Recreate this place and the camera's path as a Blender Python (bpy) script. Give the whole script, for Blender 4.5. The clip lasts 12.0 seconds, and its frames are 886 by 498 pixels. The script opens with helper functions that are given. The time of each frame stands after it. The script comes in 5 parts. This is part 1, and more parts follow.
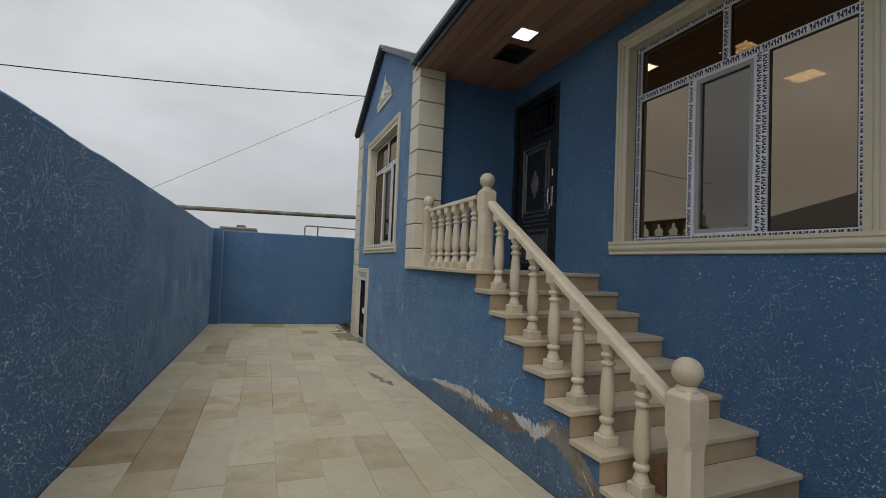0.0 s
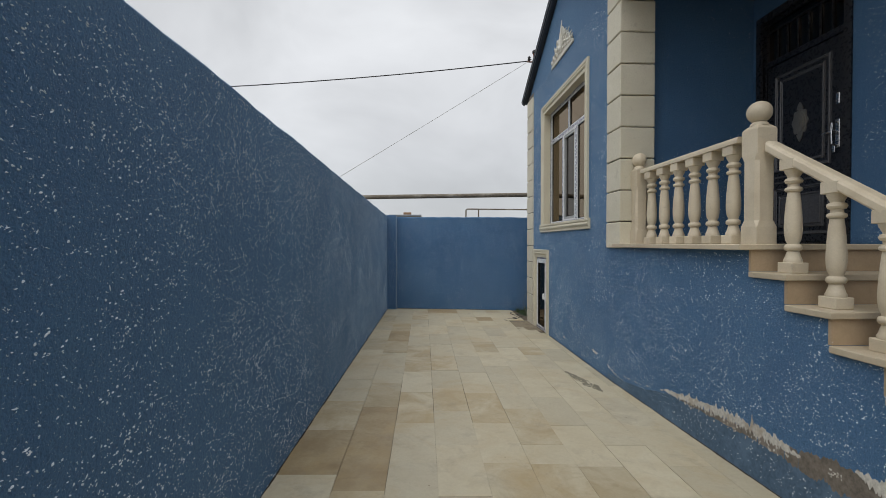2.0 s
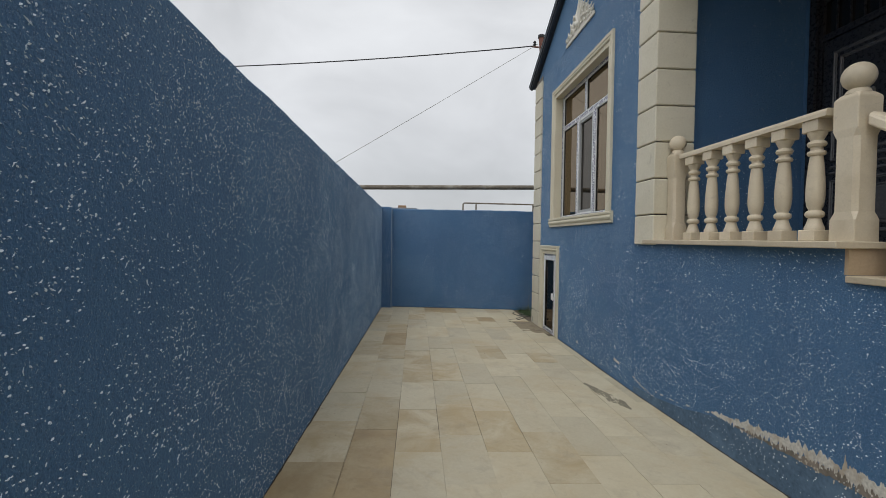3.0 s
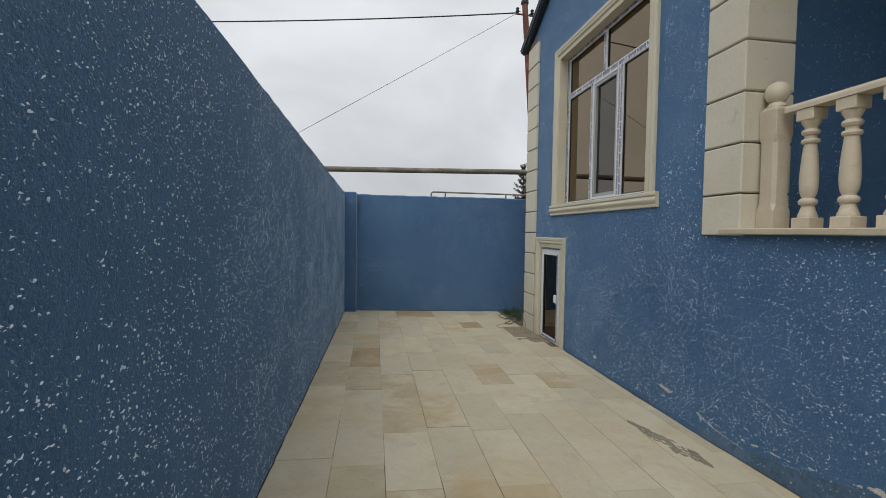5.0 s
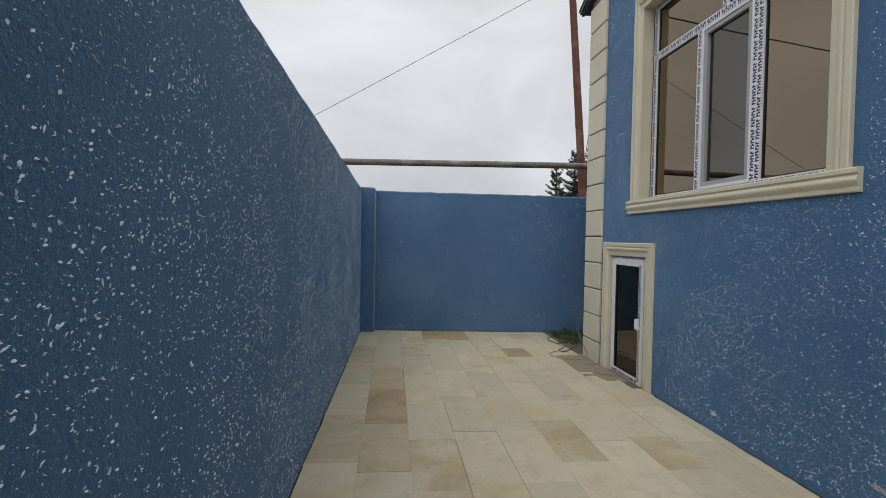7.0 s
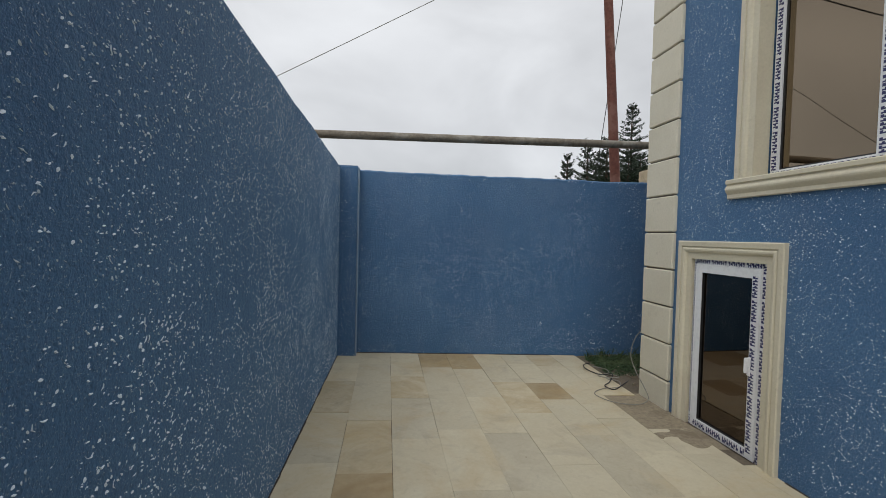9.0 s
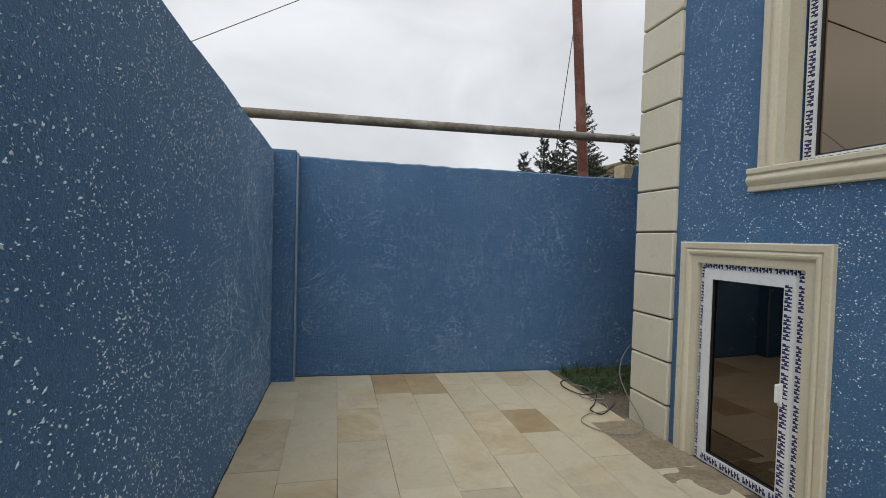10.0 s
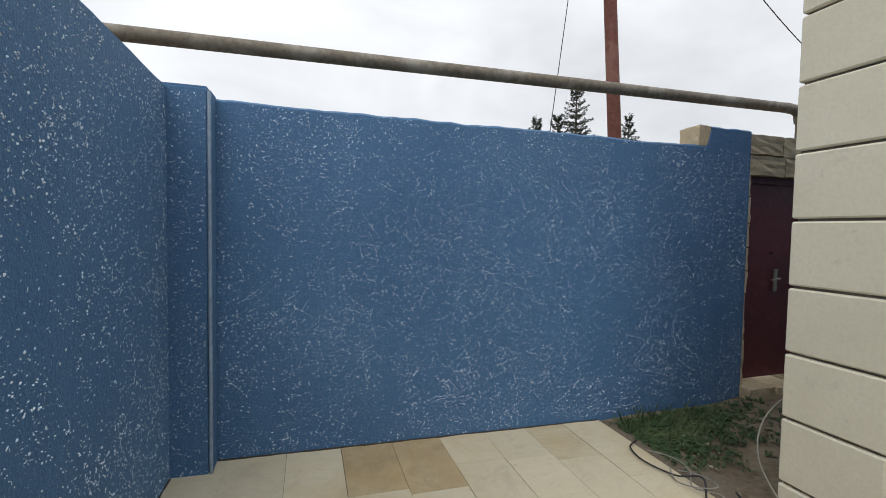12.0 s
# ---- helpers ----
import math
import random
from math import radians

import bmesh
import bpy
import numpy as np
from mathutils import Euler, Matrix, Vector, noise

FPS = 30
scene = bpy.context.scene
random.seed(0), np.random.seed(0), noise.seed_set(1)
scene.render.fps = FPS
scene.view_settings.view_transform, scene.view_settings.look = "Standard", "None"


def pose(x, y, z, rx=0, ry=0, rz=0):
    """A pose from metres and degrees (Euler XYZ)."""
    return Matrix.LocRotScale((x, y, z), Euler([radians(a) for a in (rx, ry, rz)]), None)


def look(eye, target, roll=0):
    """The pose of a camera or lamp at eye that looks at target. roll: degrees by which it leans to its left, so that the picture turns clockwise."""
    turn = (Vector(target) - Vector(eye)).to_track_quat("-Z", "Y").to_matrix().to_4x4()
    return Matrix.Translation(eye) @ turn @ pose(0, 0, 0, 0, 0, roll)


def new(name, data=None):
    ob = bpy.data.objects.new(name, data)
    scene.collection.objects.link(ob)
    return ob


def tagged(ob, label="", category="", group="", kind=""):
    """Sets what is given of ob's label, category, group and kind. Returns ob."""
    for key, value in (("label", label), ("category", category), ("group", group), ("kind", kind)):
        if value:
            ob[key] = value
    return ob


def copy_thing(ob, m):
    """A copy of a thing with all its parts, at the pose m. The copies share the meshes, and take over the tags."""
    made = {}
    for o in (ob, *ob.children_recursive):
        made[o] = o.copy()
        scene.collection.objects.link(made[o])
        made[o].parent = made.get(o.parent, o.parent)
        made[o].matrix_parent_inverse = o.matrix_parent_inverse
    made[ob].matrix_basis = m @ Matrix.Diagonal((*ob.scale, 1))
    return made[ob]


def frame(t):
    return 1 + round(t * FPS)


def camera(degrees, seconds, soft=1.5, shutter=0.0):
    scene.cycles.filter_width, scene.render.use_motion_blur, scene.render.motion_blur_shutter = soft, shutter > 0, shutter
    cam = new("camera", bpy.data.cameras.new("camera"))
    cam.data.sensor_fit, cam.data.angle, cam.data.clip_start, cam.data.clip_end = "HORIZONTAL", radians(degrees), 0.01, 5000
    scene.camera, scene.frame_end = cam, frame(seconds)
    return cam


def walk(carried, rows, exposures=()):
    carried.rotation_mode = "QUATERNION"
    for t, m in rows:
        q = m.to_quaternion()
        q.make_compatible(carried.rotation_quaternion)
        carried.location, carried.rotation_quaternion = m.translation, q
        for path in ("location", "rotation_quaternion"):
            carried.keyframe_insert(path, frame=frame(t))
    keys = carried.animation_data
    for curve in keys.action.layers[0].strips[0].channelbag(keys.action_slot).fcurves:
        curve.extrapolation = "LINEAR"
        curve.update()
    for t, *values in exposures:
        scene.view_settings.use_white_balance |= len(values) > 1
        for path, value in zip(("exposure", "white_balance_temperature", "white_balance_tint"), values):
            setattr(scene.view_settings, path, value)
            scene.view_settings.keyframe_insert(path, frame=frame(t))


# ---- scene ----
cam = camera(91.1, 12.0, 0.75)
PATH = [
    (0, (0.105, 0.144, 1.51), (0.859, 1.995, 1.579), 2.3),
    (0.5, (0.064, 0.318, 1.49), (0.37, 2.294, 1.489), 1.5),
    (1, (-0.037, 0.584, 1.481), (0.103, 2.579, 1.469), 1.3),
    (1.5, (-0.126, 0.814, 1.485), (0.03, 2.807, 1.459), 0.2),
    (2, (-0.148, 1.111, 1.478), (-0.061, 3.109, 1.45), 0.0),
    (2.5, (-0.165, 1.412, 1.442), (-0.137, 3.411, 1.396), 0.5),
    (3, (-0.253, 1.732, 1.456), (-0.13, 3.728, 1.407), 0.8),
    (5, (-0.451, 3.056, 1.422), (-0.139, 5.03, 1.343), 0.8),
    (5.5, (-0.48, 3.375, 1.391), (-0.189, 5.353, 1.348), 1.1),
    (6, (-0.498, 3.716, 1.393), (-0.281, 5.703, 1.334), 2.1),
    (6.5, (-0.543, 4.067, 1.38), (-0.328, 6.054, 1.34), 2.1),
    (7, (-0.513, 4.398, 1.376), (-0.28, 6.384, 1.328), 1.0),
    (9, (-0.439, 5.885, 1.354), (-0.184, 7.868, 1.293), 1.5),
    (9.5, (-0.436, 6.295, 1.356), (-0.094, 8.265, 1.312), 2.0),
    (10, (-0.413, 6.601, 1.344), (0.065, 8.542, 1.293), 1.6),
    (10.5, (-0.399, 6.983, 1.357), (0.078, 8.925, 1.298), 1.2),
    (11, (-0.41, 7.396, 1.377), (0.102, 9.328, 1.312), 1.4),
    (11.5, (-0.385, 7.764, 1.347), (0.237, 9.664, 1.281), 1.2),
    (12, (-0.263, 8.112, 1.358), (0.33, 10.019, 1.27), 1.0),
]
EXPOSURES = [(0, -0.18), (1, -0.12), (2, 0.06), (3, 0.05), (6, 0.05), (9, 0.08), (10.5, 0.24), (12, 0.43)]
walk(cam, [(t, look(eye, target, roll)) for t, eye, target, roll in PATH], EXPOSURES)


# ---- light ----
def build_world():
    w = bpy.data.worlds.new("overcast_sky")
    scene.world = w
    w.use_nodes = True
    nt = w.node_tree
    nt.nodes.clear()
    nd, lk = nt.nodes.new, nt.links.new
    out, bg = nd("ShaderNodeOutputWorld"), nd("ShaderNodeBackground")
    co, sep = nd("ShaderNodeTexCoord"), nd("ShaderNodeSeparateXYZ")
    lk(co.outputs["Generated"], sep.inputs[0])
    # overcast: the zenith is brighter than the horizon
    grad = nd("ShaderNodeMapRange")
    grad.inputs["From Min"].default_value, grad.inputs["From Max"].default_value = -0.02, 1.0
    grad.inputs["To Min"].default_value, grad.inputs["To Max"].default_value = 0.0, 1.0
    lk(sep.outputs["Z"], grad.inputs["Value"])
    ramp = nd("ShaderNodeValToRGB")
    els = ramp.color_ramp.elements
    els[0].position, els[0].color = 0.0, (0.375, 0.387, 0.402, 1)
    els[1].position, els[1].color = 1.0, (0.6, 0.615, 0.635, 1)
    e = els.new(0.25); e.color = (0.405, 0.414, 0.428, 1)
    e = els.new(0.5); e.color = (0.455, 0.464, 0.478, 1)
    lk(grad.outputs[0], ramp.inputs[0])
    # flatten the direction onto a cloud layer
    mp = nd("ShaderNodeMapping")
    mp.inputs["Scale"].default_value = (1.0, 1.0, 1.7)
    lk(co.outputs["Generated"], mp.inputs[0])
    n1 = nd("ShaderNodeTexNoise")
    n1.inputs["Scale"].default_value, n1.inputs["Detail"].default_value = 2.2, 5.0
    n1.inputs["Roughness"].default_value, n1.inputs["Distortion"].default_value = 0.5, 0.35
    lk(mp.outputs[0], n1.inputs["Vector"])
    cl = nd("ShaderNodeMapRange")
    cl.inputs["From Min"].default_value, cl.inputs["From Max"].default_value = 0.3, 0.72
    cl.inputs["To Min"].default_value, cl.inputs["To Max"].default_value = 0.76, 1.17
    lk(n1.outputs["Fac"], cl.inputs["Value"])
    mul = nd("ShaderNodeMix")
    mul.data_type, mul.blend_type = "RGBA", "MULTIPLY"
    mul.inputs["Factor"].default_value = 1.0
    lk(ramp.outputs[0], mul.inputs["A"])
    lk(cl.outputs[0], mul.inputs["B"])
    sky = nd("ShaderNodeTexSky")
    sky.sky_type, sky.sun_disc = "NISHITA", False
    sky.sun_elevation, sky.sun_rotation = radians(52), radians(-152)
    dim = nd("ShaderNodeVectorMath")
    dim.operation = "SCALE"
    dim.inputs["Scale"].default_value = 0.06
    lk(sky.outputs[0], dim.inputs[0])
    mix = nd("ShaderNodeMix")
    mix.data_type = "RGBA"
    mix.inputs["Factor"].default_value = 0.94
    lk(dim.outputs[0], mix.inputs["A"])
    lk(mul.outputs["Result"], mix.inputs["B"])
    lk(mix.outputs["Result"], bg.inputs["Color"])
    bg.inputs["Strength"].default_value = 1.7
    lk(bg.outputs[0], out.inputs[0])


build_world()
sun_data = bpy.data.lights.new("veiled_sun", "SUN")
sun_data.energy, sun_data.angle, sun_data.color = 0.95, radians(45), (1.0, 0.98, 0.95)
sun = new("veiled_sun", sun_data)
sun.matrix_world = look((-8, -15, 22), (0, 0, 0))


# ---- materials ----
def material(name):
    m = bpy.data.materials.new(name)
    m.use_nodes = True
    nt = m.node_tree
    bsdf = nt.nodes["Principled BSDF"]
    return m, nt, nt.nodes.new, nt.links.new, bsdf


def noise_node(nd, lk, vec, scale, detail=4.0, rough=0.55, dist=0.0):
    n = nd("ShaderNodeTexNoise")
    n.inputs["Scale"].default_value, n.inputs["Detail"].default_value = scale, detail
    n.inputs["Roughness"].default_value, n.inputs["Distortion"].default_value = rough, dist
    lk(vec, n.inputs["Vector"])
    return n.outputs["Fac"]


def ramp_node(nd, lk, fac, stops):
    r = nd("ShaderNodeValToRGB")
    els = r.color_ramp.elements
    while len(els) < len(stops):
        els.new(0.5)
    for el, (p, c) in zip(els, stops):
        el.position = p
        el.color = (*c, 1) if len(c) == 3 else c
    lk(fac, r.inputs[0])
    return r.outputs[0]


def mixed(nd, lk, fac, a, b, blend="MIX"):
    m = nd("ShaderNodeMix")
    m.data_type, m.blend_type = "RGBA", blend
    for sock, v in (("Factor", fac), ("A", a), ("B", b)):
        if isinstance(v, bpy.types.NodeSocket):
            lk(v, m.inputs[sock])
        elif sock == "Factor":
            m.inputs[sock].default_value = v
        else:
            m.inputs[sock].default_value = (*v, 1)
    return m.outputs["Result"]


def ranged(nd, lk, v, a, b, c=0.0, d=1.0):
    m = nd("ShaderNodeMapRange")
    for k, x in (("From Min", a), ("From Max", b), ("To Min", c), ("To Max", d)):
        m.inputs[k].default_value = x
    lk(v, m.inputs["Value"])
    return m.outputs[0]


def maths(nd, lk, op, a, b=None):
    m = nd("ShaderNodeMath")
    m.operation = op
    for i, v in enumerate((a, b)):
        if v is None:
            continue
        if isinstance(v, bpy.types.NodeSocket):
            lk(v, m.inputs[i])
        else:
            m.inputs[i].default_value = v
    return m.outputs[0]


def bumped(nd, lk, bsdf, height, strength, distance):
    b = nd("ShaderNodeBump")
    b.inputs["Strength"].default_value, b.inputs["Distance"].default_value = strength, distance
    lk(height, b.inputs["Height"])
    lk(b.outputs[0], bsdf.inputs["Normal"])


def where(nd):
    return nd("ShaderNodeNewGeometry").outputs["Position"]


def stone_material(name, base, dark, rough=0.6, scale=1.0, bump=0.25, vary=0.12, random_part=True):
    """Cream cast or cut stone with soft clouding, fine grain and a few grimy spots."""
    m, nt, nd, lk, bsdf = material(name)
    pos = where(nd)
    big = noise_node(nd, lk, pos, 2.3 * scale, 5, 0.6, 0.4)
    fine = noise_node(nd, lk, pos, 60 * scale, 3, 0.7)
    col = ramp_node(nd, lk, big, [(0.28, dark), (0.62, base)])
    col = mixed(nd, lk, ranged(nd, lk, fine, 0.35, 0.7, 0.0, 0.3), col, tuple(c * 0.72 for c in base))
    grime = noise_node(nd, lk, pos, 7 * scale, 6, 0.7, 1.0)
    col = mixed(nd, lk, ranged(nd, lk, grime, 0.6, 0.78, 0.0, 0.45), col, (0.27, 0.22, 0.16))
    if random_part:
        rnd = nd("ShaderNodeObjectInfo").outputs["Random"]
        hsv = nd("ShaderNodeHueSaturation")
        lk(ranged(nd, lk, rnd, 0, 1, 1 - vary, 1 + vary * 0.6), hsv.inputs["Value"])
        lk(col, hsv.inputs["Color"])
        col = hsv.outputs[0]
    lk(col, bsdf.inputs["Base Color"])
    lk(ranged(nd, lk, fine, 0.3, 0.7, rough - 0.08, rough + 0.12), bsdf.inputs["Roughness"])
    bumped(nd, lk, bsdf, maths(nd, lk, "ADD", fine, maths(nd, lk, "MULTIPLY", grime, 2.0)), bump, 0.002)
    return m


def roughcast_material():
    """Blue roughcast render sprinkled with white stone chips."""
    m, nt, nd, lk, bsdf = material("blue_roughcast")
    pos = where(nd)
    big = noise_node(nd, lk, pos, 0.9, 5, 0.6, 0.3)
    mid = noise_node(nd, lk, pos, 9, 5, 0.65)
    fine = noise_node(nd, lk, pos, 130, 3, 0.75)
    col = ramp_node(nd, lk, big, [(0.3, (0.049, 0.13, 0.266)), (0.7, (0.074, 0.181, 0.342))])
    col = mixed(nd, lk, ranged(nd, lk, mid, 0.4, 0.75, 0.0, 0.4), col, (0.072, 0.172, 0.305))
    col = mixed(nd, lk, ranged(nd, lk, fine, 0.48, 0.7, 0.0, 0.62), col, (0.03, 0.07, 0.16))
    # pits: micro-shadow of the hollows painted in as dark specks
    pit = noise_node(nd, lk, pos, 62, 3, 0.7)
    col = mixed(nd, lk, ranged(nd, lk, pit, 0.55, 0.72, 0.0, 0.5), col, (0.032, 0.07, 0.15))
    # white chips, two sizes, stretched and twisted
    warp = nd("ShaderNodeTexNoise")
    warp.inputs["Scale"].default_value, warp.inputs["Detail"].default_value = 30, 2
    lk(pos, warp.inputs["Vector"])
    push = nd("ShaderNodeVectorMath")
    push.operation = "MULTIPLY_ADD"
    lk(warp.outputs["Color"], push.inputs[0])
    push.inputs[1].default_value = (0.045, 0.045, 0.045)
    lk(pos, push.inputs[2])
    patchy = noise_node(nd, lk, pos, 2.2, 3, 0.6)
    chips = None
    for scale, size, share in ((150, 0.3, 0.3), (240, 0.34, 0.45)):
        vo = nd("ShaderNodeTexVoronoi")
        vo.inputs["Scale"].default_value = scale
        lk(push.outputs[0], vo.inputs["Vector"])
        sp = nd("ShaderNodeSeparateColor")
        lk(vo.outputs["Color"], sp.inputs[0])
        keep = maths(nd, lk, "LESS_THAN", sp.outputs[0], maths(nd, lk, "MULTIPLY", maths(nd, lk, "POWER", patchy, 1.6), share * 2.4))
        grow = maths(nd, lk, "MULTIPLY", maths(nd, lk, "ADD", sp.outputs[1], 0.15), size)
        dot = maths(nd, lk, "LESS_THAN", vo.outputs["Distance"], grow)
        one = maths(nd, lk, "MULTIPLY", keep, dot)
        chips = one if chips is None else maths(nd, lk, "MAXIMUM", chips, one)
    col = mixed(nd, lk, maths(nd, lk, "MULTIPLY", chips, 0.4), col, (0.55, 0.66, 0.76))
    # pale efflorescence and rain marks
    sc = nd("ShaderNodeMapping")
    sc.inputs["Scale"].default_value = (3.0, 3.0, 0.7)
    lk(pos, sc.inputs[0])
    streak = noise_node(nd, lk, sc.outputs[0], 1.6, 5, 0.65, 0.4)
    col = mixed(nd, lk, ranged(nd, lk, streak, 0.52, 0.75, 0.0, 0.2), col, (0.12, 0.25, 0.4))
    lk(col, bsdf.inputs["Base Color"])
    bsdf.inputs["Roughness"].default_value = 0.68
    bsdf.inputs["Specular IOR Level"].default_value = 0.4
    bsdf.inputs["Sheen Weight"].default_value = 0.2
    bsdf.inputs["Sheen Roughness"].default_value = 0.45
    bsdf.inputs["Sheen Tint"].default_value = (0.4, 0.7, 1.0, 1)
    h = maths(nd, lk, "ADD", maths(nd, lk, "MULTIPLY", fine, 0.8), maths(nd, lk, "ADD", maths(nd, lk, "MULTIPLY", mid, 1.2), maths(nd, lk, "MULTIPLY", chips, 2.2)))
    h = maths(nd, lk, "SUBTRACT", h, maths(nd, lk, "MULTIPLY", pit, 1.6))
    bumped(nd, lk, bsdf, h, 0.8, 0.005)
    return m


def paving_material(name, pale, tan, amount):
    """Sandstone slab: pale cream with rusty clouds and bedding swirls."""
    m, nt, nd, lk, bsdf = material(name)
    pos = where(nd)
    rnd = nd("ShaderNodeObjectInfo").outputs["Random"]
    off = nd("ShaderNodeVectorMath")
    off.operation = "SCALE"
    off.inputs[0].default_value = (37.0, 21.0, 11.0)
    lk(rnd, off.inputs["Scale"])
    shift = nd("ShaderNodeVectorMath")
    shift.operation = "ADD"
    lk(pos, shift.inputs[0]), lk(off.outputs[0], shift.inputs[1])
    v = shift.outputs[0]
    cloud = noise_node(nd, lk, v, 2.6, 5, 0.6, 0.9)
    fine = noise_node(nd, lk, v, 45, 4, 0.7)
    swirl = noise_node(nd, lk, v, 5.0, 6, 0.6, 2.2)
    hi = ranged(nd, lk, rnd, 0, 1, amount - 0.12, amount + 0.12)
    fac = maths(nd, lk, "MULTIPLY", ranged(nd, lk, cloud, 0.36, 0.68), 1.0)
    fac = maths(nd, lk, "MULTIPLY", fac, hi)
    col = mixed(nd, lk, maths(nd, lk, "MINIMUM", maths(nd, lk, "MAXIMUM", fac, 0.0), 1.0), pale, tan)
    col = mixed(nd, lk, ranged(nd, lk, swirl, 0.55, 0.75, 0.0, 0.35 * amount + 0.06), col, tuple(c * 0.7 for c in tan))
    col = mixed(nd, lk, ranged(nd, lk, fine, 0.4, 0.75, 0.0, 0.22), col, tuple(c * 0.75 for c in pale))
    hsv = nd("ShaderNodeHueSaturation")
    lk(ranged(nd, lk, rnd, 0, 1, 0.86, 1.02), hsv.inputs["Value"])
    lk(col, hsv.inputs["Color"])
    amber = noise_node(nd, lk, pos, 1.5, 5, 0.65, 0.8)
    col = mixed(nd, lk, ranged(nd, lk, amber, 0.5, 0.72, 0.0, 0.55), hsv.outputs[0], (0.5, 0.37, 0.185))
    dirt = noise_node(nd, lk, pos, 3.1, 6, 0.7, 0.6)
    col = mixed(nd, lk, ranged(nd, lk, dirt, 0.54, 0.8, 0.0, 0.5), col, (0.28, 0.23, 0.165))
    scuff = noise_node(nd, lk, pos, 8.0, 7, 0.75, 1.6)
    col = mixed(nd, lk, ranged(nd, lk, scuff, 0.56, 0.68, 0.0, 0.22), col, (0.33, 0.27, 0.185))
    speck = noise_node(nd, lk, pos, 21, 2, 0.5)
    col = mixed(nd, lk, ranged(nd, lk, speck, 0.76, 0.8, 0.0, 0.6), col, (0.2, 0.15, 0.1))
    lk(col, bsdf.inputs["Base Color"])
    lk(ranged(nd, lk, fine, 0.3, 0.7, 0.42, 0.62), bsdf.inputs["Roughness"])
    bumped(nd, lk, bsdf, maths(nd, lk, "ADD", fine, maths(nd, lk, "MULTIPLY", swirl, 1.5)), 0.25, 0.002)
    return m


def plain_material(name, col, rough=0.5, metal=0.0, vary=0.15, scale=30.0, bump=0.1, spots=None):
    m, nt, nd, lk, bsdf = material(name)
    pos = where(nd)
    n = noise_node(nd, lk, pos, scale, 5, 0.65)
    big = noise_node(nd, lk, pos, scale * 0.12, 4, 0.6)
    c = mixed(nd, lk, ranged(nd, lk, n, 0.3, 0.75), tuple(x * (1 + vary * 0.4) for x in col), tuple(x * (1 - vary) for x in col))
    if spots:
        c = mixed(nd, lk, ranged(nd, lk, big, 0.5, 0.62, 0.0, 0.8), c, spots)
    else:
        c = mixed(nd, lk, ranged(nd, lk, big, 0.4, 0.75, 0.0, 0.35), c, tuple(x * (1 - vary * 1.2) for x in col))
    lk(c, bsdf.inputs["Base Color"])
    lk(ranged(nd, lk, n, 0.3, 0.7, max(rough - 0.06, 0.03), rough + 0.08), bsdf.inputs["Roughness"])
    bsdf.inputs["Metallic"].default_value = metal
    if bump:
        bumped(nd, lk, bsdf, n, bump, 0.002)
    return m


def wood_material(name, light, dark, rough=0.5):
    m, nt, nd, lk, bsdf = material(name)
    pos = where(nd)
    isl = nd("ShaderNodeNewGeometry").outputs["Random Per Island"]
    sc = nd("ShaderNodeMapping")
    sc.inputs["Scale"].default_value = (14.0, 0.9, 14.0)
    lk(pos, sc.inputs[0])
    sh = nd("ShaderNodeVectorMath")
    sh.operation = "ADD"
    lk(sc.outputs[0], sh.inputs[0]), lk(isl, sh.inputs[1])
    g = noise_node(nd, lk, sh.outputs[0], 2.5, 7, 0.6, 1.1)
    c = ramp_node(nd, lk, g, [(0.3, dark), (0.7, light)])
    hsv = nd("ShaderNodeHueSaturation")
    lk(ranged(nd, lk, isl, 0, 1, 0.8, 1.15), hsv.inputs["Value"])
    lk(c, hsv.inputs["Color"])
    lk(hsv.outputs[0], bsdf.inputs["Base Color"])
    bsdf.inputs["Roughness"].default_value = rough
    bumped(nd, lk, bsdf, g, 0.15, 0.002)
    return m


def glass_material(name, mirror, tint, share):
    """Coated solar glass: a tinted mirror that lets some light through."""
    m = bpy.data.materials.new(name)
    m.use_nodes = True
    nt = m.node_tree
    nt.nodes.clear()
    nd, lk = nt.nodes.new, nt.links.new
    out, mix = nd("ShaderNodeOutputMaterial"), nd("ShaderNodeMixShader")
    gl, tr = nd("ShaderNodeBsdfGlossy"), nd("ShaderNodeBsdfTransparent")
    gl.inputs["Color"].default_value, gl.inputs["Roughness"].default_value = (*mirror, 1), 0.015
    tr.inputs["Color"].default_value = (*tint, 1)
    wob = noise_node(nd, lk, where(nd), 1.7, 1)
    b = nd("ShaderNodeBump")
    b.inputs["Strength"].default_value, b.inputs["Distance"].default_value = 0.08, 0.01
    lk(wob, b.inputs["Height"]), lk(b.outputs[0], gl.inputs["Normal"])
    mix.inputs[0].default_value = share
    lk(tr.outputs[0], mix.inputs[1]), lk(gl.outputs[0], mix.inputs[2]), lk(mix.outputs[0], out.inputs[0])
    return m


def glow_material(name, col, strength):
    m, nt, nd, lk, bsdf = material(name)
    bsdf.inputs["Base Color"].default_value = (0.8, 0.8, 0.8, 1)
    bsdf.inputs["Emission Color"].default_value = (*col, 1)
    bsdf.inputs["Emission Strength"].default_value = strength
    return m


